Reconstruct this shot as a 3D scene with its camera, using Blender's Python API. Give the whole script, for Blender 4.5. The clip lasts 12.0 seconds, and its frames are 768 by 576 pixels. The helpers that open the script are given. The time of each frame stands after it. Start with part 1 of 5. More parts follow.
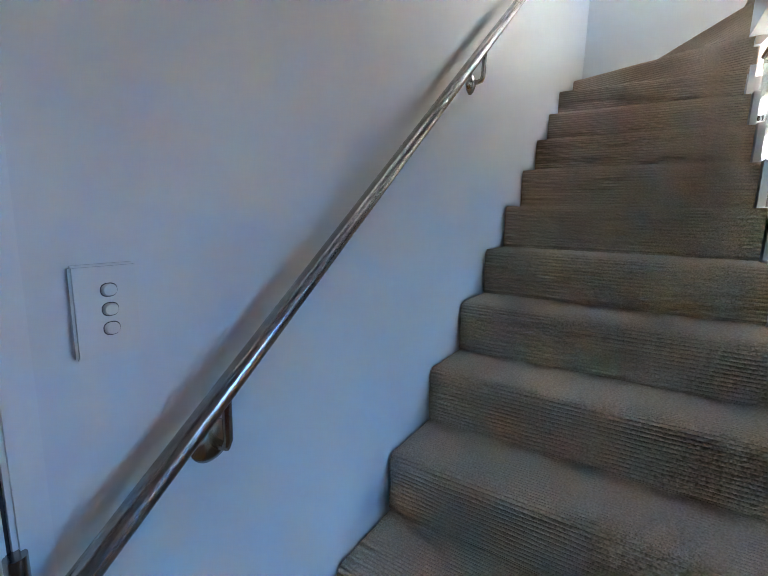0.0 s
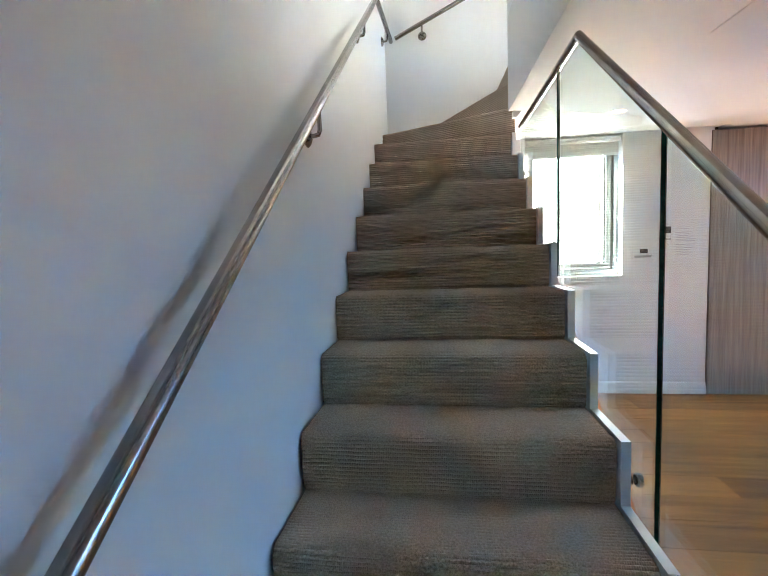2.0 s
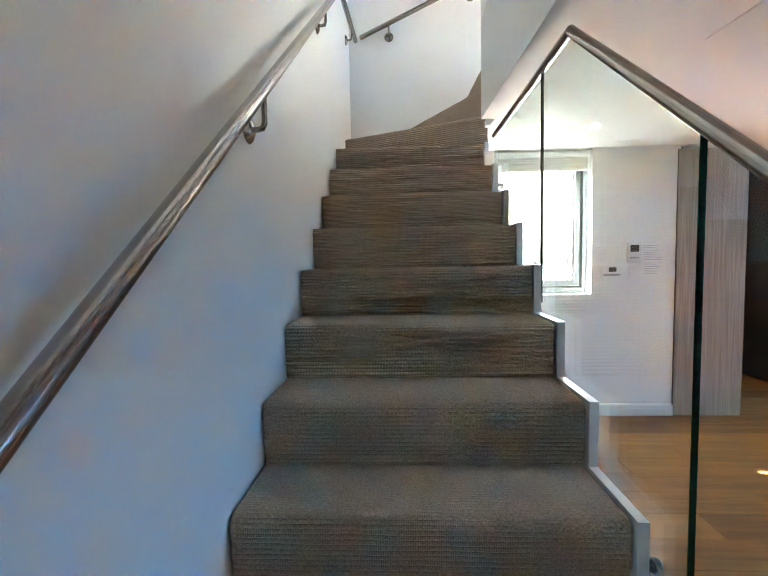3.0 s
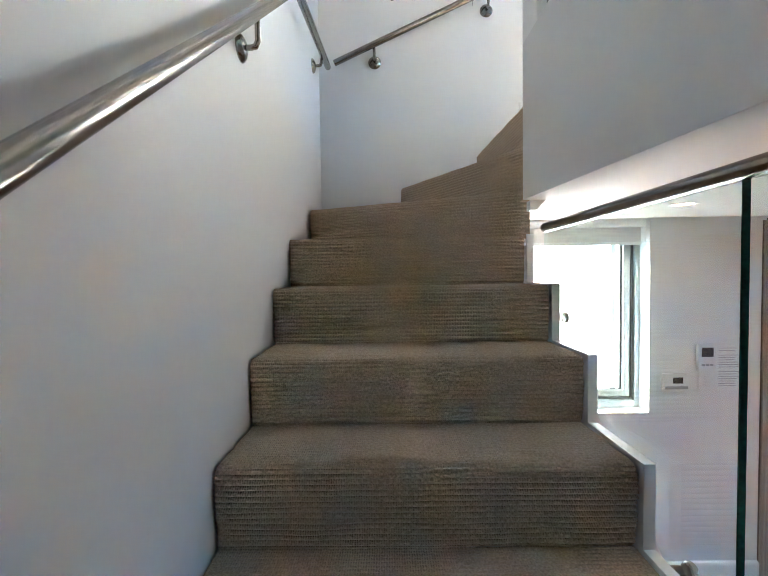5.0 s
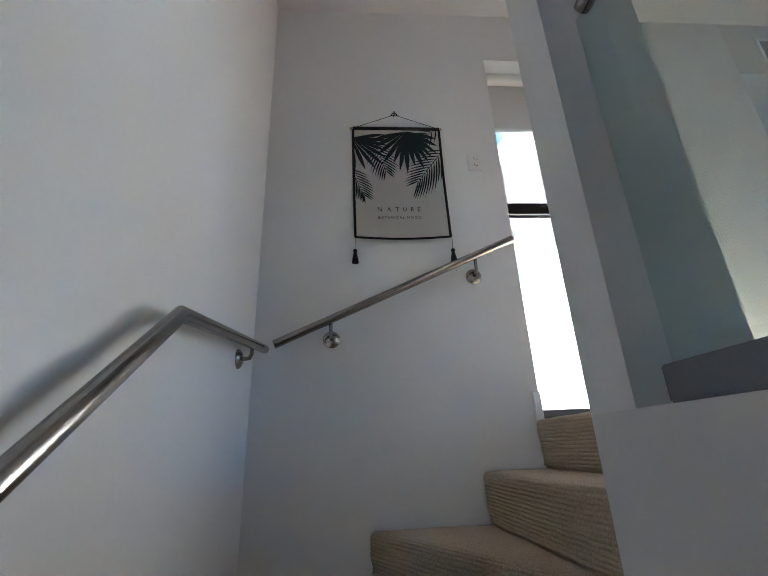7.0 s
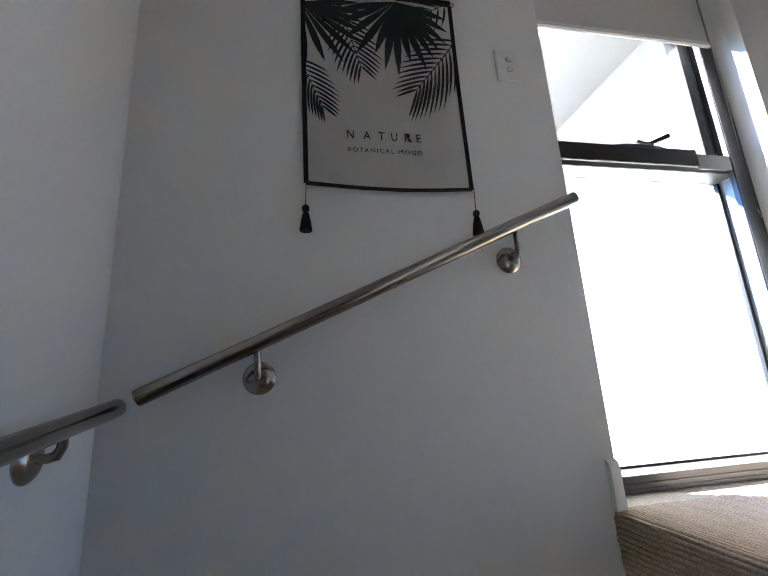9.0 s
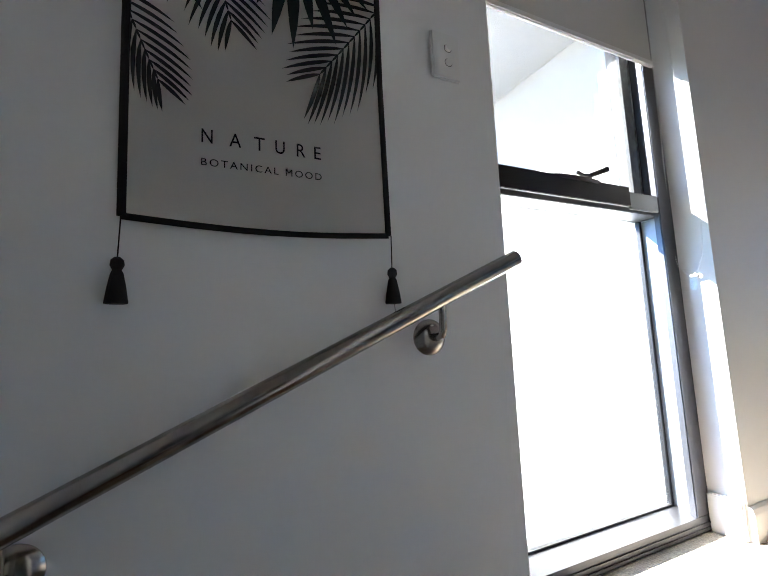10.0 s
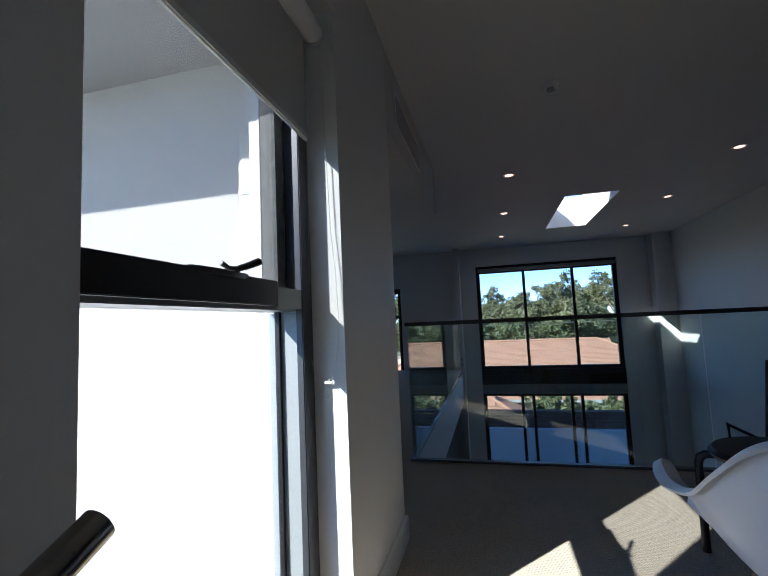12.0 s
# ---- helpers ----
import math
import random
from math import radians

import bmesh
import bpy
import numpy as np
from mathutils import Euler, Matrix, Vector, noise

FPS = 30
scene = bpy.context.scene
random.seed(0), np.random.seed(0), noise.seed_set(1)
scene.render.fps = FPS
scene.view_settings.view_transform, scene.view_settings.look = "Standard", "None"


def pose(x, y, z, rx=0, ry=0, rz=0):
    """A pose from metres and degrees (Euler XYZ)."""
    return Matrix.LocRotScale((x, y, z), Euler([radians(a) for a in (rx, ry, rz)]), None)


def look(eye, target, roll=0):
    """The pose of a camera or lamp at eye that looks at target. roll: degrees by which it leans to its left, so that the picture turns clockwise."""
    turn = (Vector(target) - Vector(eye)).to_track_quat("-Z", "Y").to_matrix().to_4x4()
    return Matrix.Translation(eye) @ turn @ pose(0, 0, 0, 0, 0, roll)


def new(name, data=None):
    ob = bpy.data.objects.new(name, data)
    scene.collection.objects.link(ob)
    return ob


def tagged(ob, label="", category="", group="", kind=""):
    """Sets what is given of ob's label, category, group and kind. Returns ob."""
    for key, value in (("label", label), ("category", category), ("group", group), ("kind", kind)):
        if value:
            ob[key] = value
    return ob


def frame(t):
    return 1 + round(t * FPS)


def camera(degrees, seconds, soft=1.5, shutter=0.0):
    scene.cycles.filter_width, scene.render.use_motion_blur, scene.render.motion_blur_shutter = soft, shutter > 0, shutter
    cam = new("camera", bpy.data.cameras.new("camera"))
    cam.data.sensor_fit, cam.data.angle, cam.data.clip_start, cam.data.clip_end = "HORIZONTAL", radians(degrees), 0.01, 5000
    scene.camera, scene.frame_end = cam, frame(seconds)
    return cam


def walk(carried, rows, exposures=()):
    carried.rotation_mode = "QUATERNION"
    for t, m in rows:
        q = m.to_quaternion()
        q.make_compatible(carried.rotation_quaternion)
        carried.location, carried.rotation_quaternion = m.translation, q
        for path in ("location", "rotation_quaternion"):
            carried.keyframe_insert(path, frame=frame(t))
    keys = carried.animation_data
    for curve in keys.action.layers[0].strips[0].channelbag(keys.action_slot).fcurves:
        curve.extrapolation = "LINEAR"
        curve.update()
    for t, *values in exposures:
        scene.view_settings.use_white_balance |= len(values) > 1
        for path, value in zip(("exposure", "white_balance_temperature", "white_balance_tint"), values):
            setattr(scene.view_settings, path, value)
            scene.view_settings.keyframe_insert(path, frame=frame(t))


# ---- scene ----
cam = camera(85.0, 12.0, 1.0)
EXPOSURES = [
    (0.0, 5.98, 6330, 8.3), (1.0, 6.04, 6680, 8.8), (2.5, 6.0, 6850, 8.3), (4.5, 5.74, 6680, 8.7), (5.0, 5.52, 6560, 9.2), (6.0, 5.04, 6420, 10.7), (6.5, 4.45, 6360, 11.5),
    (8.5, 3.66, 6370, 13), (9.5, 3.63, 6320, 12.5), (10.5, 3.28, 6240, 12.3), (11.0, 3.04, 6180, 11.5), (11.5, 2.33, 6150, 11), (12.0, 1.45, 6000, 10.4),
]
PATH = [
    (0, (0.559, 0.571, 0.671), (-0.481, 2.245, 0.332), 1.3),
    (0.5, (0.46, 0.564, 0.685), (-0.265, 2.407, 0.403), -0.4),
    (1, (0.471, 0.526, 0.688), (-0.133, 2.418, 0.454), -1.3),
    (1.5, (0.459, 0.56, 0.71), (-0.036, 2.487, 0.503), -2.1),
    (2, (0.438, 0.592, 0.718), (0.16, 2.565, 0.549), -2.1),
    (2.5, (0.416, 0.646, 0.742), (0.284, 2.636, 0.592), -1.7),
    (2.7, (0.414, 0.727, 0.732), (0.302, 2.718, 0.591), -1.4),
    (4.3, (0.381, 1.513, 1.115), (0.333, 3.509, 1.013), -0.2),
    (4.5, (0.389, 1.63, 1.143), (0.371, 3.628, 1.068), -0.3),
    (5, (0.378, 1.854, 1.313), (0.358, 3.852, 1.242), -0.8),
    (5.5, (0.381, 2.07, 1.473), (0.44, 4.069, 1.45), -0.7),
    (6, (0.386, 2.268, 1.655), (0.429, 4.255, 1.871), -0.6),
    (6.5, (0.379, 2.421, 1.927), (0.464, 4.341, 2.482), -1.4),
    (6.7, (0.401, 2.475, 1.995), (0.509, 4.346, 2.693), -1.9),
    (8.3, (0.433, 3.034, 2.38), (0.708, 4.877, 3.105), -3.85),
    (8.5, (0.455, 3.106, 2.413), (0.737, 4.969, 3.083), -3.95),
    (9, (0.407, 3.304, 2.463), (0.8, 5.204, 2.949), -3.3),
    (9.5, (0.447, 3.44, 2.585), (1.062, 5.316, 2.906), -2.6),
    (10, (0.513, 3.561, 2.787), (1.367, 5.353, 3.029), -2.35),
    (10.5, (0.461, 3.68, 2.973), (1.64, 5.264, 3.29), -3.2),
    (11, (0.525, 3.756, 3.033), (2.062, 4.99, 3.371), -3.13),
    (11.5, (0.701, 3.807, 3.115), (2.512, 4.607, 3.393), -3.54),
    (12, (0.809, 3.857, 3.115), (2.742, 4.344, 3.283), -2.6),
]
walk(cam, [(t, look(eye, target, roll)) for t, eye, target, roll in PATH], EXPOSURES)

# ---- world and sun ----
SUN_TO = Vector((-0.62, 0.53, 0.58)).normalized()
world = bpy.data.worlds.new("world")
scene.world = world
world.use_nodes = True
wn = world.node_tree
sky = wn.nodes.new("ShaderNodeTexSky")
sky.sky_type = "NISHITA"
sky.sun_disc = False
sky.dust_density, sky.ozone_density, sky.air_density = 0.0, 9.0, 0.6
sky.sun_elevation = math.asin(SUN_TO.z)
sky.sun_rotation = math.atan2(SUN_TO.x, SUN_TO.y)
wn.links.new(sky.outputs[0], wn.nodes["Background"].inputs[0])
wn.nodes["Background"].inputs[1].default_value = 0.15
sun_data = bpy.data.lights.new("sun", "SUN")
sun_data.energy, sun_data.angle, sun_data.color = 5.0, radians(0.5), (1.0, 0.95, 0.88)
sun = new("sun", sun_data)
sun.matrix_world = look((0, 0, 30), Vector((0, 0, 30)) - SUN_TO)


# ---- materials ----
def material(name, colour, rough=0.6, metal=0.0, spec=0.5, vary=0.06, scale=3.0, fine=120.0, bump=0.0, bump_scale=200.0, rand=0.0):
    """A surface with variation at two scales, fine relief and, for loose pieces, a change of tone from one to the next."""
    m = bpy.data.materials.new(name)
    m.use_nodes = True
    nt = m.node_tree
    b = nt.nodes["Principled BSDF"]
    co = nt.nodes.new("ShaderNodeTexCoord")
    big, small = nt.nodes.new("ShaderNodeTexNoise"), nt.nodes.new("ShaderNodeTexNoise")
    big.inputs["Scale"].default_value, small.inputs["Scale"].default_value = scale, fine
    big.inputs["Detail"].default_value, small.inputs["Detail"].default_value = 5, 3
    add = nt.nodes.new("ShaderNodeMath")
    add.operation = "ADD"
    for n in (big, small):
        nt.links.new(co.outputs["Object"], n.inputs["Vector"])
    nt.links.new(big.outputs["Fac"], add.inputs[0])
    nt.links.new(small.outputs["Fac"], add.inputs[1])
    last = add.outputs[0]
    if rand:
        info, mul, plus = nt.nodes.new("ShaderNodeObjectInfo"), nt.nodes.new("ShaderNodeMath"), nt.nodes.new("ShaderNodeMath")
        mul.operation, mul.inputs[1].default_value, plus.operation = "MULTIPLY_ADD", rand, "ADD"
        mul.inputs[2].default_value = -rand / 2
        nt.links.new(info.outputs["Random"], mul.inputs[0])
        nt.links.new(mul.outputs[0], plus.inputs[0])
        nt.links.new(last, plus.inputs[1])
        last = plus.outputs[0]
    ramp = nt.nodes.new("ShaderNodeValToRGB")
    lo, hi = [c * (1 - vary) for c in colour], [min(1, c * (1 + vary)) for c in colour]
    ramp.color_ramp.elements[0].position, ramp.color_ramp.elements[1].position = 0.3, 0.7
    ramp.color_ramp.elements[0].color, ramp.color_ramp.elements[1].color = (*lo, 1), (*hi, 1)
    half = nt.nodes.new("ShaderNodeMath")
    half.operation, half.inputs[1].default_value = "MULTIPLY", 0.5
    nt.links.new(last, half.inputs[0])
    nt.links.new(half.outputs[0], ramp.inputs[0])
    nt.links.new(ramp.outputs[0], b.inputs["Base Color"])
    b.inputs["Roughness"].default_value, b.inputs["Metallic"].default_value = rough, metal
    b.inputs["Specular IOR Level"].default_value = spec
    if bump:
        tex, bp = nt.nodes.new("ShaderNodeTexNoise"), nt.nodes.new("ShaderNodeBump")
        tex.inputs["Scale"].default_value, tex.inputs["Detail"].default_value = bump_scale, 4
        bp.inputs["Strength"].default_value, bp.inputs["Distance"].default_value = bump, 0.004
        nt.links.new(co.outputs["Object"], tex.inputs["Vector"])
        nt.links.new(tex.outputs["Fac"], bp.inputs["Height"])
        nt.links.new(bp.outputs[0], b.inputs["Normal"])
    return m


def wood(name, dark, light, axis, rough, grain=26.0, rand=0.5, stretch=0.06):
    """Timber with its grain along one axis."""
    m = bpy.data.materials.new(name)
    m.use_nodes = True
    nt = m.node_tree
    b = nt.nodes["Principled BSDF"]
    co, mp, nz, kn = nt.nodes.new("ShaderNodeTexCoord"), nt.nodes.new("ShaderNodeMapping"), nt.nodes.new("ShaderNodeTexNoise"), nt.nodes.new("ShaderNodeTexNoise")
    sc = [1.0, 1.0, 1.0]
    sc["xyz".index(axis)] = stretch
    mp.inputs["Scale"].default_value = sc
    nz.inputs["Scale"].default_value, nz.inputs["Detail"].default_value, nz.inputs["Distortion"].default_value = grain, 8, 0.6
    kn.inputs["Scale"].default_value, kn.inputs["Detail"].default_value = 2.5, 4
    info, mad, add, ramp = nt.nodes.new("ShaderNodeObjectInfo"), nt.nodes.new("ShaderNodeMath"), nt.nodes.new("ShaderNodeMath"), nt.nodes.new("ShaderNodeValToRGB")
    shift = nt.nodes.new("ShaderNodeVectorMath")
    shift.operation = "ADD"
    mad.operation, mad.inputs[1].default_value, mad.inputs[2].default_value = "MULTIPLY_ADD", rand, -rand / 2
    nt.links.new(info.outputs["Random"], mad.inputs[0])
    nt.links.new(co.outputs["Object"], mp.inputs["Vector"])
    nt.links.new(mp.outputs[0], shift.inputs[0])
    nt.links.new(info.outputs["Random"], shift.inputs[1])
    nt.links.new(shift.outputs[0], nz.inputs["Vector"])
    nt.links.new(co.outputs["Object"], kn.inputs["Vector"])
    nt.links.new(nz.outputs["Fac"], add.inputs[0])
    nt.links.new(mad.outputs[0], add.inputs[1])
    add2 = nt.nodes.new("ShaderNodeMath")
    add2.operation, add2.inputs[1].default_value = "MULTIPLY_ADD", 0.35
    nt.links.new(kn.outputs["Fac"], add2.inputs[0])
    nt.links.new(add.outputs[0], add2.inputs[2])
    nt.links.new(add2.outputs[0], ramp.inputs[0])
    ramp.color_ramp.elements[0].position, ramp.color_ramp.elements[1].position = 0.4, 0.95
    ramp.color_ramp.elements[0].color, ramp.color_ramp.elements[1].color = (*dark, 1), (*light, 1)
    nt.links.new(ramp.outputs[0], b.inputs["Base Color"])
    b.inputs["Roughness"].default_value, b.inputs["Specular IOR Level"].default_value = rough, 0.3
    bp = nt.nodes.new("ShaderNodeBump")
    bp.inputs["Strength"].default_value, bp.inputs["Distance"].default_value = 0.15, 0.002
    nt.links.new(nz.outputs["Fac"], bp.inputs["Height"])
    nt.links.new(bp.outputs[0], b.inputs["Normal"])
    return m


def ribbed(name, dark, light, pitch, axis, knit="X"):
    """Looped carpet: wear, loops and fine knit lines across one axis; ribs pitch metres apart across another (none for pitch 0)."""
    m = bpy.data.materials.new(name)
    m.use_nodes = True
    nt = m.node_tree
    b = nt.nodes["Principled BSDF"]
    co = nt.nodes.new("ShaderNodeTexCoord")
    wear, loop = nt.nodes.new("ShaderNodeTexNoise"), nt.nodes.new("ShaderNodeTexNoise")
    wear.inputs["Scale"].default_value, wear.inputs["Detail"].default_value = 5.0, 6
    loop.inputs["Scale"].default_value, loop.inputs["Detail"].default_value = 210.0, 3
    for n in (wear, loop):
        nt.links.new(co.outputs["Object"], n.inputs["Vector"])
    mad, ramp = nt.nodes.new("ShaderNodeMath"), nt.nodes.new("ShaderNodeValToRGB")
    mad.operation, mad.inputs[1].default_value = "MULTIPLY_ADD", 0.12
    nt.links.new(wear.outputs["Fac"], mad.inputs[0])
    nt.links.new(loop.outputs["Fac"], mad.inputs[2])
    ramp.color_ramp.elements[0].position, ramp.color_ramp.elements[1].position = 0.36, 0.76
    ramp.color_ramp.elements[0].color, ramp.color_ramp.elements[1].color = (*dark, 1), (*light, 1)
    nt.links.new(mad.outputs[0], ramp.inputs[0])
    nt.links.new(ramp.outputs[0], b.inputs["Base Color"])
    b.inputs["Roughness"].default_value, b.inputs["Specular IOR Level"].default_value = 0.95, 0.1
    b.inputs["Sheen Weight"].default_value = 0.15

    def wave(direction, step, distortion):
        wv = nt.nodes.new("ShaderNodeTexWave")
        wv.bands_direction, wv.inputs["Scale"].default_value = direction, 0.314 / step
        wv.inputs["Distortion"].default_value, wv.inputs["Detail"].default_value = distortion, 1
        nt.links.new(co.outputs["Object"], wv.inputs["Vector"])
        return wv.outputs["Fac"]

    def total(a, k, c):
        """a * k + c"""
        n = nt.nodes.new("ShaderNodeMath")
        n.operation, n.inputs[1].default_value = "MULTIPLY_ADD", k
        nt.links.new(a, n.inputs[0])
        nt.links.new(c, n.inputs[2])
        return n.outputs[0]
    height = total(wave(knit, 0.0052, 1.5), 0.3, loop.outputs["Fac"])
    if pitch:
        height = total(wave(axis, pitch, 0.3), 0.35, height)
    bp = nt.nodes.new("ShaderNodeBump")
    bp.inputs["Strength"].default_value, bp.inputs["Distance"].default_value = 0.7, 0.003
    nt.links.new(height, bp.inputs["Height"])
    nt.links.new(bp.outputs[0], b.inputs["Normal"])
    return m


def mesh_screen(name, colour, cover):
    """Woven insect screen: mostly open, its threads catching a little light on both sides."""
    m = bpy.data.materials.new(name)
    m.use_nodes = True
    nt = m.node_tree
    nt.nodes.remove(nt.nodes["Principled BSDF"])
    tr, df, tl, threads, mx = (nt.nodes.new("ShaderNode" + k) for k in ("BsdfTransparent", "BsdfDiffuse", "BsdfTranslucent", "MixShader", "MixShader"))
    df.inputs[0].default_value = tl.inputs[0].default_value = (*colour, 1)
    mx.inputs[0].default_value = cover
    for a, b in ((df.outputs[0], threads.inputs[1]), (tl.outputs[0], threads.inputs[2]), (tr.outputs[0], mx.inputs[1]), (threads.outputs[0], mx.inputs[2])):
        nt.links.new(a, b)
    nt.links.new(mx.outputs[0], nt.nodes["Material Output"].inputs[0])
    return m


def clear_glass(name, tint, base=0.04):
    """Thin clear glass: it lets light through straight and mirrors by Fresnel."""
    m = bpy.data.materials.new(name)
    m.use_nodes = True
    nt = m.node_tree
    nt.nodes.remove(nt.nodes["Principled BSDF"])
    tr, gl, lw, mx = (nt.nodes.new("ShaderNode" + k) for k in ("BsdfTransparent", "BsdfGlossy", "LayerWeight", "MixShader"))
    tr.inputs[0].default_value = (*tint, 1)
    gl.inputs["Roughness"].default_value = 0.0
    lw.inputs["Blend"].default_value = 0.5
    pw, mul = nt.nodes.new("ShaderNodeMath"), nt.nodes.new("ShaderNodeMath")
    pw.operation, pw.inputs[1].default_value = "POWER", 5.0
    mul.operation, mul.inputs[1].default_value, mul.inputs[2].default_value = "MULTIPLY_ADD", 1.0 - base, base
    nt.links.new(lw.outputs["Facing"], pw.inputs[0])
    nt.links.new(pw.outputs[0], mul.inputs[0])
    nt.links.new(mul.outputs[0], mx.inputs[0])
    nt.links.new(tr.outputs[0], mx.inputs[1])
    nt.links.new(gl.outputs[0], mx.inputs[2])
    nt.links.new(mx.outputs[0], nt.nodes["Material Output"].inputs[0])
    return m


def glowing(name, colour, strength):
    m = bpy.data.materials.new(name)
    m.use_nodes = True
    b = m.node_tree.nodes["Principled BSDF"]
    b.inputs["Emission Color"].default_value, b.inputs["Emission Strength"].default_value = (*colour, 1), strength
    return m


PAINT = material("wall_paint", (0.77, 0.77, 0.765), 0.46, spec=0.28, vary=0.012, scale=1.5, fine=60, bump=0.05, bump_scale=90)
CEIL = material("ceiling_paint", (0.71, 0.70, 0.69), 0.8, spec=0.2, vary=0.012)
TRIM = material("white_gloss_paint", (0.80, 0.80, 0.79), 0.3, vary=0.02)
RENDER = material("white_render", (0.70, 0.675, 0.635), 0.9, vary=0.05, scale=1.2, fine=300, bump=0.4, bump_scale=350)
CARPET = ribbed("stair_carpet", (0.368, 0.281, 0.196), (0.600, 0.472, 0.345), 0, "X")
CARPET_FLOOR = ribbed("landing_carpet", (0.40, 0.345, 0.27), (0.69, 0.61, 0.50), 0.0115, "X", "Y")
STEEL = material("brushed_steel", (0.30, 0.283, 0.26), 0.22, 1.0, vary=0.04, scale=6, fine=220)
DARK_STEEL = material("dark_alloy", (0.10, 0.10, 0.11), 0.4, 0.7, vary=0.1)
ALLOY = material("grey_alloy", (0.20, 0.21, 0.22), 0.42, 0.5, vary=0.06)
BLACK_FRAME = material("black_frame", (0.012, 0.012, 0.014), 0.4, vary=0.1)
PLATE = material("white_plastic", (0.80, 0.80, 0.78), 0.22, vary=0.01)
PLATE_DARK = material("grey_plastic", (0.30, 0.31, 0.32), 0.4, vary=0.05)
SCREEN = material("dark_screen", (0.03, 0.035, 0.04), 0.15, vary=0.1)
PAPER = material("paper", (0.80, 0.80, 0.78), 0.8, vary=0.02)
INK = material("grey_ink", (0.42, 0.42, 0.43), 0.8, vary=0.05)
BLACK_CLOTH = material("black_cloth", (0.010, 0.010, 0.011), 0.9, vary=0.2, fine=400, bump=0.3, bump_scale=500)
CANVAS = material("cream_canvas", (0.90, 0.865, 0.815), 0.85, spec=0.2, vary=0.025, scale=5, fine=400)
PALM = material("printed_green", (0.006, 0.022, 0.024), 0.85, vary=0.35, scale=14, fine=200)
FROND = material("printed_grey", (0.018, 0.022, 0.022), 0.85, vary=0.4, scale=30, fine=200)
DOWEL = material("pale_dowel", (0.42, 0.26, 0.14), 0.6, vary=0.15)
BLIND = material("blind_fabric", (0.66, 0.645, 0.62), 0.9, vary=0.02, fine=500, bump=0.15, bump_scale=900)
SHELL = material("white_shell_plastic", (0.88, 0.88, 0.87), 0.35, vary=0.01)
BLACK_SEAT = material("black_seat", (0.012, 0.012, 0.014), 0.5, vary=0.2, bump=0.1)
OAK = wood("oak_boards", (0.19, 0.064, 0.012), (0.43, 0.178, 0.040), "x", 0.5)
VENEER = wood("limed_veneer", (0.18, 0.143, 0.112), (0.41, 0.342, 0.28), "z", 0.5, grain=60, rand=0.0, stretch=0.03)
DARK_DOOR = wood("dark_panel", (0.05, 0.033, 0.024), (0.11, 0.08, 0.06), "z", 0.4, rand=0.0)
GLASS = clear_glass("window_glass", (0.96, 0.98, 0.97))
RAIL_GLASS = clear_glass("balustrade_glass", (0.88, 0.95, 0.933), 0.06)
SCREEN_MESH = mesh_screen("insect_mesh", (0.15, 0.145, 0.137), 0.32)
WEATHERED = material("weathered_alloy", (0.11, 0.115, 0.12), 0.75, vary=0.55, scale=60, fine=260, bump=0.3, bump_scale=300)
GLASS_EDGE = material("green_glass_edge", (0.004, 0.06, 0.047), 0.12, vary=0.4, scale=20)
LAMP = glowing("lamp_glow", (1.0, 0.50, 0.36), 2.0)
BRICK = material("dark_brick", (0.085, 0.05, 0.045), 0.9, vary=0.3, scale=20, fine=150, bump=0.4, rand=0.6)
MORTAR = material("mortar", (0.16, 0.14, 0.13), 0.95, vary=0.15)
TERRACOTTA = material("terracotta_tiles", (0.30, 0.155, 0.105), 0.85, vary=0.14, scale=1.3, fine=30, bump=0.4, bump_scale=20, rand=0.3)
LEAF = material("gum_leaves", (0.095, 0.108, 0.047), 0.6, vary=0.45, scale=0.8, fine=6)
LEAF_DARK = material("shade_leaves", (0.058, 0.075, 0.032), 0.6, vary=0.45, scale=0.8, fine=6)
BARK = material("pale_bark", (0.36, 0.32, 0.27), 0.9, vary=0.25, scale=2)
EARTH = material("grass_ground", (0.10, 0.11, 0.055), 0.95, vary=0.3, scale=0.2, fine=4)
CREAM = material("cream_render", (0.55, 0.45, 0.33), 0.9, vary=0.08)
# the balcony wall's shade is put into this darker blue-grey colour
BLUE_SHADE = material("blue_grey_shade", (0.34, 0.40, 0.48), 0.8, vary=0.04)
LINING = material("pale_grey_alloy", (0.33, 0.35, 0.36), 0.4, 0.2, vary=0.06)
CABLE = material("cable_black", (0.05, 0.05, 0.05), 0.7)


# ---- building helpers ----
def thing(name, at=(0, 0, 0), label="", category="", group="", kind=""):
    """An Empty at the base of a thing that has parts."""
    ob = new(name)
    ob.location = at
    ob.empty_display_size = 0.1
    return tagged(ob, label, category, group, kind)


def place_of(ob):
    p = Vector(ob.location)
    while ob.parent:
        ob = ob.parent
    return Vector(ob.location) if ob.type == "EMPTY" else p


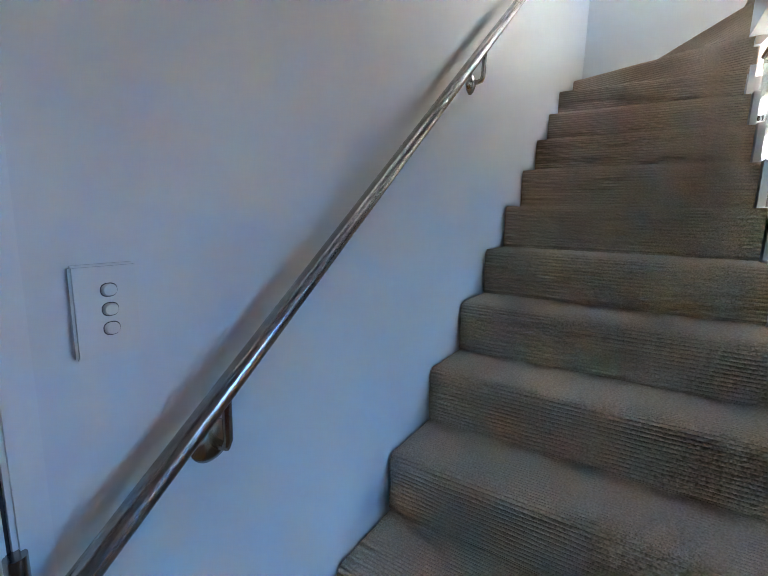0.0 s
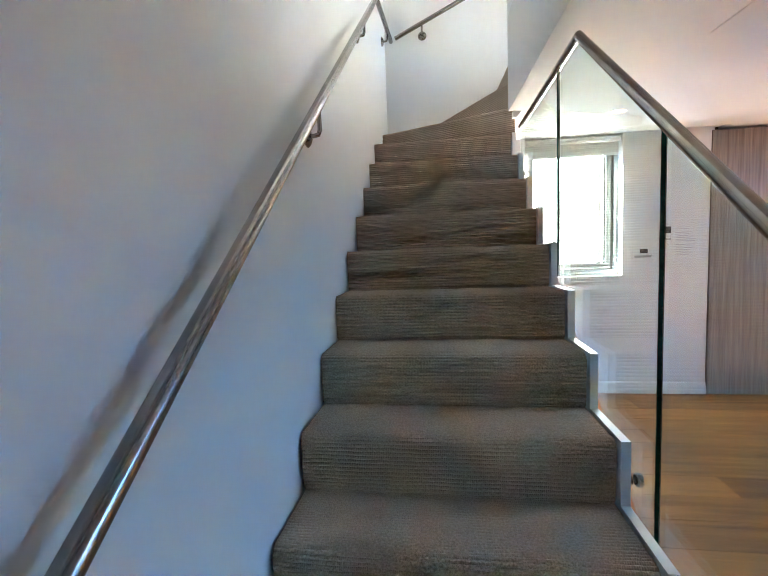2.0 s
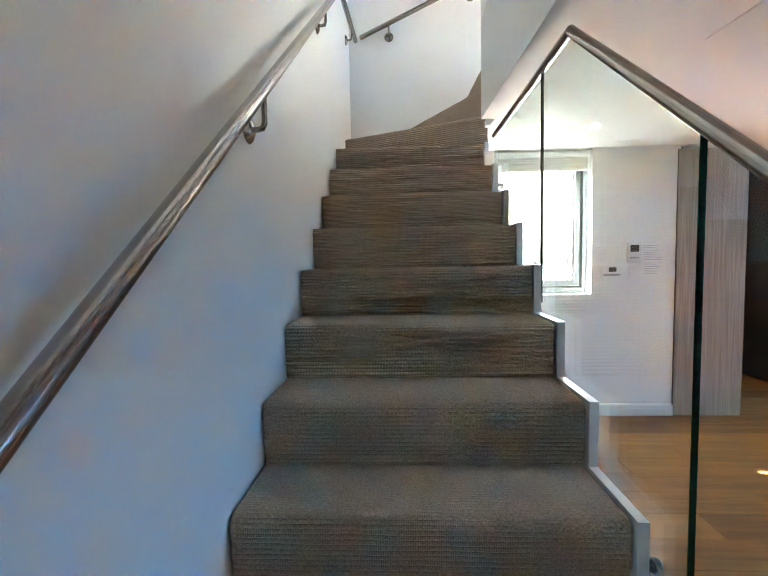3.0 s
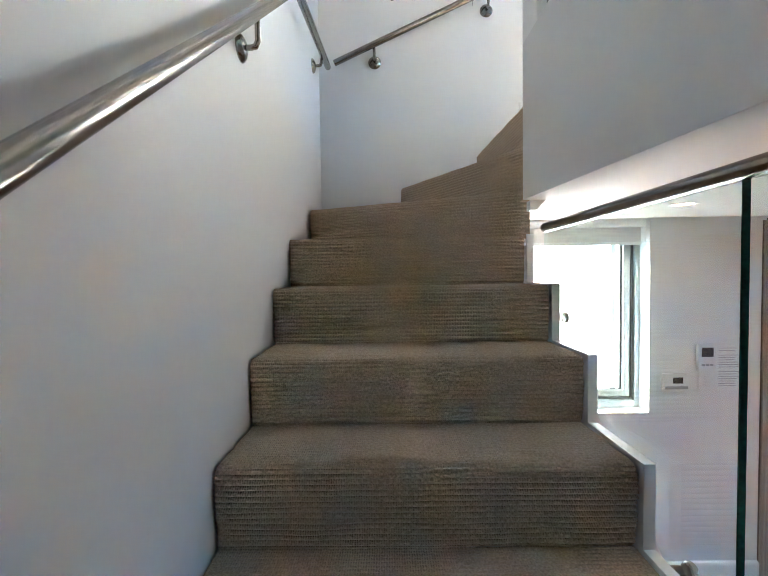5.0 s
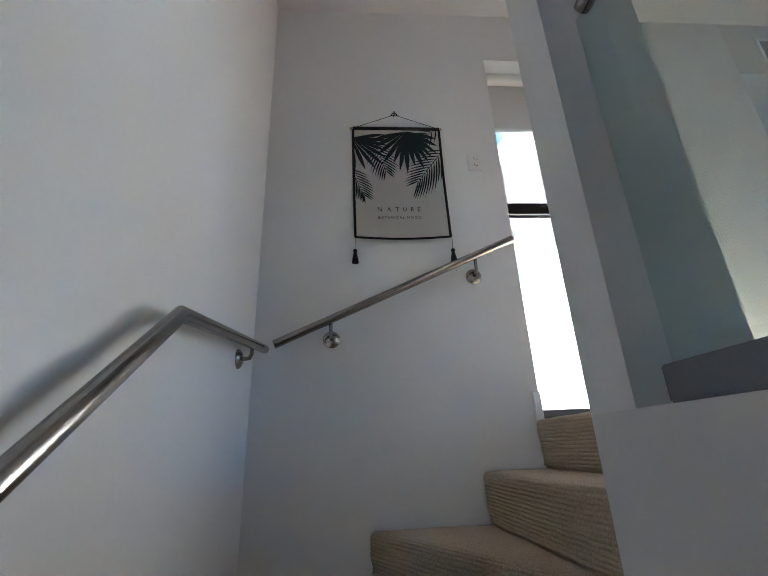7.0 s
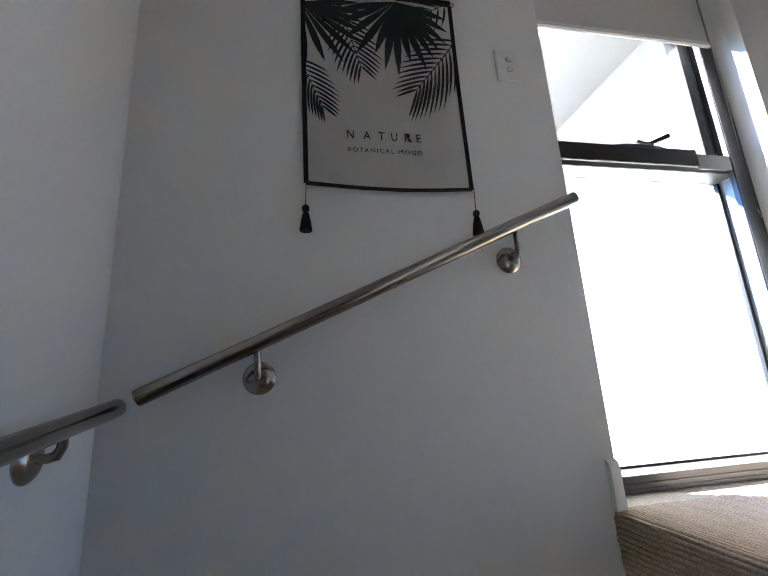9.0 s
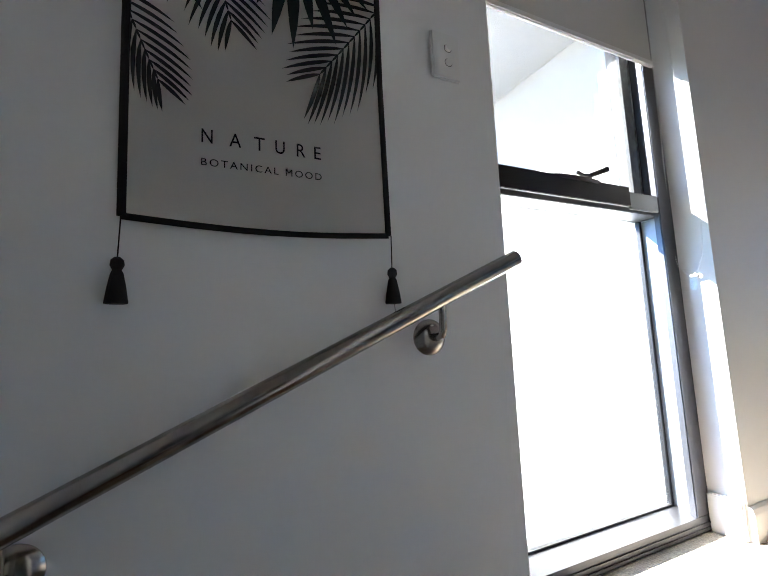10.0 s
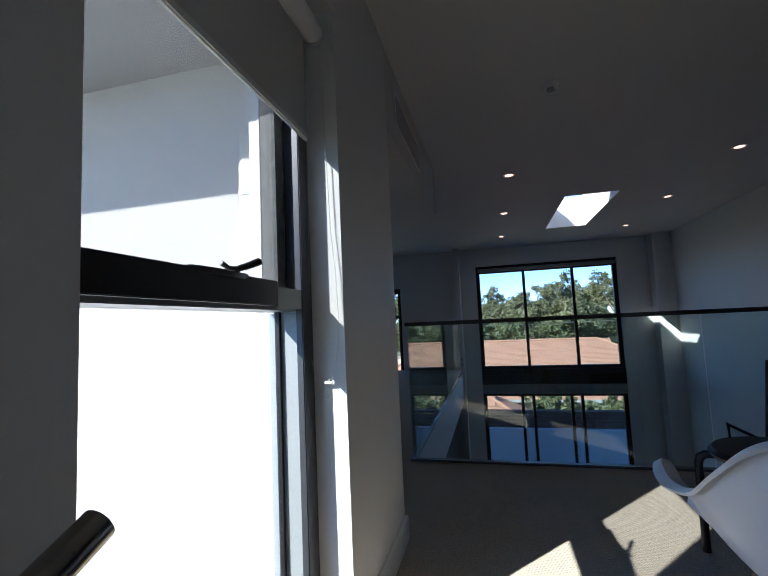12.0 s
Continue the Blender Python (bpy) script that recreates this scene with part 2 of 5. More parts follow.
def part(name, bm, mat, parent=None, label="", smooth=False):
    """Links a bmesh given in world coordinates as one mesh, under a thing or a part."""
    me = bpy.data.meshes.new(name)
    bmesh.ops.recalc_face_normals(bm, faces=bm.faces)
    if smooth:
        for f in bm.faces:
            f.smooth = True
    bm.to_mesh(me)
    bm.free()
    if smooth:
        me.set_sharp_from_angle(angle=radians(40))
    me.materials.append(mat)
    ob = new(name, me)
    if parent is not None:
        ob.parent = parent
        if parent.type == "EMPTY":
            ob.matrix_parent_inverse = Matrix.Translation(-Vector(parent.location))
    if label:
        ob["label"] = label
    return ob


def boxes(*spans, bevel=0.0, bm=None):
    """Boxes from (x0, x1, y0, y1, z0, z1)."""
    bm = bm or bmesh.new()
    for x0, x1, y0, y1, z0, z1 in spans:
        vs = [bm.verts.new((x, y, z)) for x in (x0, x1) for y in (y0, y1) for z in (z0, z1)]
        for a, b, c, d in ((0, 1, 3, 2), (4, 6, 7, 5), (0, 4, 5, 1), (2, 3, 7, 6), (0, 2, 6, 4), (1, 5, 7, 3)):
            bm.faces.new((vs[a], vs[b], vs[c], vs[d]))
    if bevel:
        bmesh.ops.bevel(bm, geom=bm.edges[:], offset=bevel, segments=2, affect="EDGES")
    return bm


def tube(points, r, seg=20, bm=None, caps=True):
    """A round bar along a polyline with mitred corners. r: one radius, or one for each point."""
    bm = bm or bmesh.new()
    pts = [Vector(p) for p in points]
    rs = r if isinstance(r, (list, tuple)) else [r] * len(pts)
    way = [(b - a).normalized() for a, b in zip(pts, pts[1:])]
    ref = Vector((0, 0, 1)) if abs(way[0].z) < 0.9 else Vector((1, 0, 0))
    side = way[0].cross(ref).normalized()
    rings = []
    for i, p in enumerate(pts):
        a, b = way[max(i - 1, 0)], way[min(i, len(way) - 1)]
        mid = (a + b).normalized()
        if i:
            side = (side - b * side.dot(b)).normalized()
        up = b.cross(side).normalized()
        ring = []
        for k in range(seg):
            v = side * math.cos(2 * math.pi * k / seg) * rs[i] + up * math.sin(2 * math.pi * k / seg) * rs[i]
            if a.dot(b) > -0.9:
                v = v - b * (v.dot(mid) / b.dot(mid))
            ring.append(bm.verts.new(p + v))
        rings.append(ring)
    for ra, rb in zip(rings, rings[1:]):
        for k in range(seg):
            bm.faces.new((ra[k], ra[(k + 1) % seg], rb[(k + 1) % seg], rb[k]))
    if caps:
        bm.faces.new(rings[0])
        bm.faces.new(rings[-1][::-1])
    return bm


def lathe(profile, base, axis, seg=28):
    """A turned form: profile of (radius, height) pairs along an axis from base."""
    bm = bmesh.new()
    turn = Vector((0, 0, 1)).rotation_difference(Vector(axis)).to_matrix()
    rings = [[bm.verts.new(Vector(base) + turn @ Vector((r * math.cos(2 * math.pi * k / seg), r * math.sin(2 * math.pi * k / seg), h)))
              for k in range(seg)] for r, h in profile]
    for ra, rb in zip(rings, rings[1:]):
        for k in range(seg):
            bm.faces.new((ra[k], ra[(k + 1) % seg], rb[(k + 1) % seg], rb[k]))
    bm.faces.new(rings[0][::-1])
    bm.faces.new(rings[-1])
    return bm


def plate(points, axis, a, b):
    """A flat plate: a polygon of 2D points across one axis, from a to b along it."""
    bm = bmesh.new()
    def at(p, v):
        return {"x": (v, p[0], p[1]), "y": (p[0], v, p[1]), "z": (p[0], p[1], v)}[axis]
    lo, hi = [bm.verts.new(at(p, a)) for p in points], [bm.verts.new(at(p, b)) for p in points]
    n = len(points)
    for i in range(n):
        bm.faces.new((lo[i], lo[(i + 1) % n], hi[(i + 1) % n], hi[i]))
    bm.faces.new(lo[::-1])
    bm.faces.new(hi)
    return bm


def setting(name, bm, mat, label="", category=""):
    return tagged(part(name, bm, mat), label, category, kind="structure")


# ---- levels and lines of the plan ----
FLOOR, CEILING, UPPER, ROOF = -0.565, 1.60, 2.16, 4.47
RISER, GOING = 0.18, 0.241
STAIR_W, END = 0.897, 4.285
BACK = -1.6


def nosing_y(k):
    return 1.758 + GOING * (k - 1)


# ---- the large structure ----
setting("wall_left", boxes((-0.15, 0, BACK, END + 0.27, -0.8, 4.7)), PAINT, "tall white painted plaster wall along the staircase", "wall")
setting("wall_end", boxes(
    (0, 0.9, END, END + 0.27, -0.8, 4.7),
    (0.9, 1.165, END, END + 0.27, 1.64, 4.7), (2.0, 2.7, END, END + 0.27, 1.64, 4.7),
    (1.165, 2.0, END, END + 0.27, 4.115, 4.7), (1.165, 2.0, END, END + 0.27, 1.64, 2.15)), PAINT,
    "white plaster wall with a tall window opening", "wall")
LW = 4.365
setting("wall_hall", boxes(
    (0.9, 1.16, LW, END + 0.27, -0.8, 1.64), (1.935, 2.62, LW, END + 0.27, -0.8, 1.64),
    (1.16, 1.935, LW, END + 0.27, -0.8, 0.452), (1.16, 1.935, LW, END + 0.27, 1.625, 1.64)), PAINT,
    "white plaster hall wall with a square window opening", "wall")
setting("wall_back", boxes((-0.15, 3.9, BACK - 0.15, BACK, -0.8, 4.7)), PAINT, "plain white wall closing the hall", "wall")
setting("wall_void", boxes((3.75, 9.15, 0.64, 0.79, -0.8, 4.7), (3.75, 3.9, BACK, 0.64, -0.8, 4.7)), PAINT, "tall white wall beside the void", "wall")
setting("wall_room", boxes((2.55, 2.7, END + 0.27, 7.6, 1.64, 4.7), (2.55, 9.3, 7.6, 7.75, -0.8, 4.7)), PAINT, "white walls of the room past the landing", "wall")
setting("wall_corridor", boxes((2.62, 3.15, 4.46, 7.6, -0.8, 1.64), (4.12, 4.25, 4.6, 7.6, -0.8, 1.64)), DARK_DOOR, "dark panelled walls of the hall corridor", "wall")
# facade with its openings
FX = 9.15
setting("wall_facade", boxes(
    (FX, FX + 0.2, 0.64, 1.6, -0.8, 4.7), (FX, FX + 0.2, 4.1, 5.62, -0.8, 4.7), (FX, FX + 0.2, 7.0, 7.6, -0.8, 4.7),
    (FX, FX + 0.2, 1.6, 4.1, 4.13, 4.7), (FX, FX + 0.2, 5.62, 7.0, 3.8, 4.7), (FX, FX + 0.2, 5.62, 7.0, -0.8, 2.05),
    (FX - 0.32, FX, 4.40, 4.49, -0.56, 4.47), (FX - 0.25, FX, 0.79, 1.09, -0.56, 4.47)), PAINT, "white facade wall with tall dark-framed windows", "wall")
setting("floor_slab", boxes((-0.15, 9.3, BACK, 7.6, -0.8, FLOOR - 0.02)), MORTAR, "floor slab under the oak boards", "floor")
# slab between the storeys: white underside, carpet on top
def soffit_z(y):
    return 1.572 + (max(y, 1.2) - 3.4) * 0.043


def slab(x0, x1, y0, y1, top=UPPER - 0.035):
    ys = [y0] + [y for y in (1.2,) if y0 < y < y1] + [y1]
    return plate([(y, soffit_z(y)) for y in ys] + [(y1, top), (y0, top)], "x", x0, x1)


def joined(*parts):
    """Several closed forms as one mesh."""
    out = bmesh.new()
    for bm in parts:
        me = bpy.data.meshes.new("joined")
        bm.to_mesh(me)
        bm.free()
        out.from_mesh(me)
        bpy.data.meshes.remove(me)
    return out


setting("ceiling_lower", joined(
    slab(0.872, 3.75, BACK, 3.392), slab(1.2, 3.75, 3.392, END), slab(0.93, 1.2, 3.392, END, 1.80),
    slab(2.7, 3.75, END, 4.44), slab(2.7, 9.15, 4.44, 7.6)), CEIL, "flat white plaster ceiling with an access panel", "ceiling")
setting("floor_upper", boxes(
    (0.985, 3.75, BACK, 3.39, UPPER - 0.035, UPPER), (2.1, 3.75, 3.39, END, UPPER - 0.035, UPPER),
    (2.7, 3.75, END, 4.44, UPPER - 0.035, UPPER), (1.167, 1.998, END - 0.001, 4.385, 2.1505, UPPER), (2.7, 9.15, 4.44, 7.6, UPPER - 0.035, UPPER)), CARPET_FLOOR,
    "beige looped pile carpet on the upper floor", "floor")
SX0, SX1, SY0, SY1 = 5.89, 7.68, 2.38, 2.95
setting("ceiling_upper", boxes(
    (-0.15, 2.3, BACK, END + 0.27, ROOF, ROOF + 0.25), (2.3, SX0, BACK, 7.6, ROOF, ROOF + 0.25), (SX1, 9.3, BACK, 7.6, ROOF, ROOF + 0.25),
    (SX0, SX1, BACK, SY0, ROOF, ROOF + 0.25), (SX0, SX1, SY1, 7.6, ROOF, ROOF + 0.25),
    (SX0 - 0.05, SX0, SY0 - 0.05, SY1 + 0.05, ROOF + 0.25, ROOF + 0.45), (SX1, SX1 + 0.05, SY0 - 0.05, SY1 + 0.05, ROOF + 0.25, ROOF + 0.45),
    (SX0, SX1, SY0 - 0.05, SY0, ROOF + 0.25, ROOF + 0.45), (SX0, SX1, SY1, SY1 + 0.05, ROOF + 0.25, ROOF + 0.45)), CEIL,
    "flat white ceiling with a skylight shaft", "ceiling")
setting("bulkhead", boxes((2.7, 4.5, END, 5.0, 4.06, ROOF), (4.5, 4.9, 4.55, 5.0, 4.2, ROOF)), CEIL, "white plaster bulkhead below the ceiling", "bulkhead")
setting("pier", boxes((0.872, 1.12, 3.25, 3.392, UPPER - 0.035, ROOF)), PAINT, "slim white plaster pier at the turn of the stairs", "pier")

# skirtings
def skirting(name, x0, x1, y, z, h=0.1):
    prof = [(y, z), (y - 0.016, z), (y - 0.016, z + h - 0.02), (y - 0.012, z + h - 0.006), (y - 0.005, z + h), (y, z + h)]
    setting(name, plate(prof, "x", x0, x1), TRIM, "white painted skirting board", "skirting")


skirting("baseboard_1", 2.0, 2.716, END, UPPER, 0.1)
skirting("baseboard_2", 1.137, 1.165, END, UPPER, 0.115)
skirting("baseboard_3", 0.95, 2.60, LW, FLOOR, 0.1)
setting("baseboard_4", boxes((2.7, 2.716, END, 7.6, UPPER, UPPER + 0.1), bevel=0.004), TRIM, "white painted skirting board", "skirting")
setting("baseboard_5", boxes((1.985, 2.0, END + 0.004, END + 0.10, UPPER, UPPER + 0.115), bevel=0.004), TRIM, "short white skirting in the window reveal", "skirting")


# ---- staircase ----
def step_mesh(pl, pr, back, z, drop, seg=26, seed=0, relief=0.0068):
    """One carpeted step: a closed solid with a rounded nosing and ribs along it. back: the points where the next riser stands."""
    pl, pr = Vector(pl), Vector(pr)
    d = (pr - pl).normalized()
    out = Vector((d.y, -d.x))
    back = [Vector(b) for b in back]
    cuts = [0.0]
    for a, b in zip(back, back[1:]):
        cuts.append(cuts[-1] + (b - a).length)

    def back_at(u):
        s = u * cuts[-1]
        for i in range(len(back) - 1):
            if s <= cuts[i + 1] + 1e-9:
                return back[i].lerp(back[i + 1], (s - cuts[i]) / max(cuts[i + 1] - cuts[i], 1e-6))
        return back[-1]
    depth = max((back_at(u / 8) - pl.lerp(pr, u / 8)).length for u in range(9)) + 0.02
    r, pitch = 0.02, 0.0122
    phases = (0.0, 0.1, 0.28, 0.5, 0.72, 0.9)
    profile = []          # (kind, value, ribs run)
    n_r, n_t = round((drop - r) / pitch), round(depth / pitch)
    for i in range(n_r):
        for ph in phases:
            profile.append(("riser", -drop + (drop - r) * (i + ph) / n_r, i + ph))
    for i in range(3):
        for ph in phases:
            profile.append(("round", (i + ph) / 3 * math.pi / 2, n_r + i + ph))
    for i in range(n_t):
        for ph in phases:
            profile.append(("tread", (i + ph) / n_t, n_r + 3 + i + ph))
    profile.append(("tread", 1.0, n_r + 3 + n_t))
    bm = bmesh.new()
    cols = []
    for j in range(seg + 1):
        u = j / seg
        nose, rear = pl.lerp(pr, u), back_at(u)
        to = rear - nose
        col = []
        for kind, v, run in profile:
            wob = noise.noise(Vector((nose.x * 9 + seed, nose.y * 9, run * 0.35)))
            rib = relief * abs(math.sin(math.pi * run)) ** 0.7 * (0.9 + 0.6 * wob)
            if kind == "riser":
                lean = -0.008 * (-v / drop) ** 2 + 0.003 * wob - (0.008 if v < -drop + 0.009 else 0.0)
                p, h = nose + out * (lean + rib - 0.001), z + v
            elif kind == "round":
                p = nose - out * r + out * (r + rib) * math.cos(v)
                h = z - r + (r + rib) * math.sin(v)
            else:
                q = nose - out * r
                worn = 0.35 + 0.65 * math.exp(-v * depth / 0.05)
                p, h = q + (rear + to.normalized() * 0.012 - q) * v, z + relief * (1 - worn) * 0.8 + rib * worn + 0.0015 * wob
            col.append(bm.verts.new((p.x, p.y, h)))
        foot = rear + to.normalized() * 0.012
        col.append(bm.verts.new((foot.x, foot.y, z - drop)))
        cols.append(col)
    m = len(cols[0])
    for ca, cb in zip(cols, cols[1:]):
        for i in range(m):
            bm.faces.new((ca[i], cb[i], cb[(i + 1) % m], ca[(i + 1) % m]))
    bm.faces.new(cols[0])
    bm.faces.new(cols[-1][::-1])
    return bm


stairs = thing("staircase", (0.45, 1.0, FLOOR), "carpeted winder staircase with beige ribbed looped carpet", "staircase", kind="structure")
for k in range(-2, 9):
    y0, y1 = nosing_y(k), nosing_y(k + 1)
    drop = RISER if k > -2 else k * RISER - FLOOR
    rear = [(0.006, y1), (STAIR_W - 0.004, y1)] if k < 8 else [(0.006, 3.888), (STAIR_W - 0.004, 3.49)]
    part("step", step_mesh((0.006, y0), (STAIR_W - 0.004, y0), rear, k * RISER, drop, seed=k), CARPET, stairs, smooth=True)
EY = END - 0.002
for k, pl, pr, rear in (
        (9, (0.006, 3.888), (0.925, 3.477), [(0.002, EY), (0.462, EY), (0.93, 3.49)]),
        (10, (0.462, EY), (0.93, 3.49), [(0.897, EY), (0.934, 3.51)]),
        (11, (0.897, EY), (0.937, 3.394), [(1.137, EY), (1.145, 3.394)]),
        (12, (1.137, EY), (1.145, 3.394), [(2.09, EY), (2.09, 3.394)])):
    part("step", step_mesh(pl, pr, rear, k * RISER, RISER, seed=k, relief=0.0068 if k < 9 else 0.0045), CARPET, stairs, smooth=True)
zig = []
for k in range(-2, 9):
    zig += [(nosing_y(k) - 0.014, (k - 1) * RISER + 0.012 if k > -2 else FLOOR), (nosing_y(k) - 0.014, k * RISER + 0.012)]
zig += [(3.44, 8 * RISER + 0.012), (3.44, 8 * RISER - 0.03), (LW, 8 * RISER - 0.03), (LW, FLOOR)]
part("stringer", plate(zig, "x", STAIR_W + 0.002, 0.924), TRIM, stairs, "white painted stepped stringer")
part("end_block", plate([(0.900, 1.571), (0.955, 1.571), (0.938, 1.552), (0.924, 1.535), (0.900, 1.535)], "y", 3.396, 3.436), TRIM, stairs, "white tapered block under the bulkhead")

# glass balustrade beside the stairs
GXA, GXB = 0.938, 0.950
def stair_line(y):
    return RISER + (y - 1.758) * RISER / GOING


def rail_z(y):
    return min(1.470, 1.470 + (y - 2.255) * 0.785)


balustrade = thing("glass_balustrade", (0.944, 2.0, FLOOR), "frameless clear glass stair balustrade with brushed steel handrail", "balustrade")
for ya, yb in ((0.86, 1.627), (1.647, 2.508), (2.524, 3.365)):
    top = [(y, rail_z(y) - 0.012) for y in ([yb, 2.255, ya] if ya < 2.255 < yb else [yb, ya])]
    pane = part("pane", plate([(ya, stair_line(ya) - 0.17), (yb, stair_line(yb) - 0.17)] + top, "x", GXA, GXB), RAIL_GLASS, balustrade)
    for y in (ya, yb)[:1]:
        s = 0.0015
        part("edge", boxes((GXA, GXB, y - s, y + s, stair_line(y) - 0.168, rail_z(y) - 0.014)), GLASS_EDGE, pane, "polished green glass edge")
    for y in (ya + 0.13, yb - 0.13):
        z = stair_line(y) - 0.125
        part("standoff", lathe([(0.016, 0), (0.019, 0.003), (0.019, 0.012), (0.016, 0.016)], (GXB, y, z), (1, 0, 0)), STEEL, pane, "round steel standoff", smooth=True)
        part("spacer", lathe([(0.012, 0), (0.012, 0.016)], (0.923, y, z), (1, 0, 0)), STEEL, pane, "steel spacer")
part("handrail", tube([(0.944, 0.80, rail_z(0.80)), (0.944, 2.255, 1.468), (0.944, 3.372, 1.468)], 0.0166, 24), STEEL, balustrade, "round brushed steel handrail", smooth=True)


# wall handrails
def bracket(parent, rose, normal, rail_point):
    """A wall rose, a bent arm and a saddle under the rail."""
    n = Vector(normal)
    br = part("bracket", lathe([(0.001, 0.0), (0.036, 0.0), (0.036, 0.003), (0.030, 0.010), (0.018, 0.016), (0.002, 0.018)], rose, n), STEEL, parent, smooth=True)
    a, c = Vector(rose) + n * 0.010, Vector(rail_point)
    out = (c - Vector(rose)).dot(n) - 0.012
    knee = Vector(rose) + n * out
    pts = [a, knee - n * 0.018, knee - n * 0.006 + Vector((0, 0, 0.003)), knee + Vector((0, 0, 0.016)), Vector((knee.x, knee.y, c.z - 0.012))]
    part("arm", tube(pts, 0.0075, 12), STEEL, br, smooth=True)
    side = Vector((0, 1, 0)) if abs(n.x) > 0.5 else Vector((1, 0, 0))
    return br


wall_rail = thing("wall_handrail", (0, 2.2, 0.3), "round brushed stainless steel handrail on wall brackets", "handrail", "wall handrails")
KY, KZ, RX = 3.412, 2.354, 0.059
def wall_rail_z(y):
    return KZ + (y - KY) * 0.785 if y < KY else KZ + (y - KY) * 0.135


part("rail", tube([(RX, 0.45, wall_rail_z(0.45)), (RX, KY, KZ), (RX, 4.225, wall_rail_z(4.225))], 0.0170, 24), STEEL, wall_rail, smooth=True)
for y, z in ((0.952, 0.312), (1.98, 1.112), (2.965, 1.905), (4.07, 2.395)):
    bracket(wall_rail, (0.0, y, z), (1, 0, 0), (RX, y, wall_rail_z(y)))
end_rail = thing("wall_handrail", (0.6, END, 2.7), "short brushed steel handrail on the end wall", "handrail", "wall handrails")
part("rail", tube([(0.095, 4.219, 2.480), (1.132, 4.219, 2.943)], 0.0170, 24), STEEL, end_rail, smooth=True)
for x, z in ((0.318, 2.510), (0.953, 2.787)):
    bracket(end_rail, (x, END, z), (0, -1, 0), (x + 0.004, 4.219, 2.482 + (x - 0.095) * 0.4465))

# balustrade of the upper floor beside the stairwell
upper_bal = thing("landing_balustrade", (0.96, 2.0, UPPER), "glass balustrade in a grey channel above the stairs", "balustrade")
part("channel", boxes((0.875, 0.984, BACK, 3.175, UPPER - 0.034, UPPER + 0.022), bevel=0.003), ALLOY, upper_bal, "grey alloy floor channel")
for ya, yb in ((-1.5, -0.02), (0.0, 1.48), (1.5, 3.245)):
    pane = part("pane", boxes((0.953, 0.965, ya, yb, UPPER + 0.015, 3.02)), RAIL_GLASS, upper_bal)
part("handrail", tube([(0.959, -1.55, 3.03), (0.959, 3.22, 3.03)], 0.02, 20), STEEL, upper_bal, "round brushed steel handrail", smooth=True)

# balustrade of the void
void_bal = thing("void_balustrade", (3.75, 2.6, UPPER), "clear glass balustrade with a slim dark top rail", "balustrade")
part("channel", boxes((3.73, 3.77, 0.79, 4.46, UPPER, UPPER + 0.016)), ALLOY, void_bal)
part("channel", boxes((3.77, FX - 0.32, 4.42, 4.46, UPPER, UPPER + 0.016)), ALLOY, void_bal)
for ya, yb in ((0.80, 2.625), (2.637, 4.43)):
    part("pane", boxes((3.744, 3.756, ya, yb, UPPER + 0.01, 3.09)), RAIL_GLASS, void_bal)
for xa, xb in ((3.76, 5.5), (5.512, 7.25), (7.262, FX - 0.33)):
    part("pane", boxes((xa, xb, 4.434, 4.446, UPPER + 0.01, 3.09)), RAIL_GLASS, void_bal)
part("top_rail", boxes((3.732, 3.768, 0.79, 4.458, 3.085, 3.112), bevel=0.004), DARK_STEEL, void_bal)
part("top_rail", boxes((3.768, FX - 0.32, 4.422, 4.458, 3.085, 3.112), bevel=0.004), DARK_STEEL, void_bal)
for z in (2.26, 2.36):
    part("clamp", boxes((FX - 0.40, FX - 0.32, 4.425, 4.455, z, z + 0.05), bevel=0.004), DARK_STEEL, void_bal)


# ---- windows ----
def window_bars(win, axis_box, mat, name="frame", label=""):
    for b in axis_box:
        part(name, boxes(b, bevel=0.003), mat, win, label)


# tall landing window: fixed lower light, awning sash above
FY0, FY1 = 4.386, 4.52
win1 = thing("window_1", (1.58, FY0, 2.16), "tall grey alloy window with an awning sash above", "window", kind="structure")
window_bars(win1, [(1.165, 1.195, FY0, FY1, 2.161, 4.115),                    (1.195, 2.0, FY0, FY1, 4.06, 4.115)], ALLOY)
part("sill", boxes((1.195, 2.0, FY0, FY1, 2.161, 2.207), (1.195, 2.0, FY0 - 0.004, FY0 - 0.0005, 2.168, 2.174), (1.195, 2.0, FY0 - 0.004, FY0 - 0.0005, 2.184, 2.188)), DARK_STEEL, win1, "dark ribbed alloy sill")
part("frame", boxes((1.93, 2.0, FY0, FY0 + 0.022, 2.207, 4.06), bevel=0.003), DARK_STEEL, win1)
part("jamb_lining", boxes((1.972, 2.0, FY0 + 0.024, FY1, 2.207, 3.16), bevel=0.001), LINING, win1, "pale grey inner jamb lining")
part("seal", boxes((1.958, 1.971, 4.478, 4.492, 2.207, 3.163)), BLACK_FRAME, win1, "black glazing seal")
part("seal", boxes((1.195, 1.958, 4.478, 4.492, 2.207, 2.213)), BLACK_FRAME, win1, "black glazing seal")
part("glass", boxes((1.195, 1.958, 4.482, 4.488, 2.213, 3.163)), GLASS, win1)
part("transom", boxes((1.195, 1.97, FY0 + 0.023, FY1, 3.163, 3.196), bevel=0.002), ALLOY, win1)
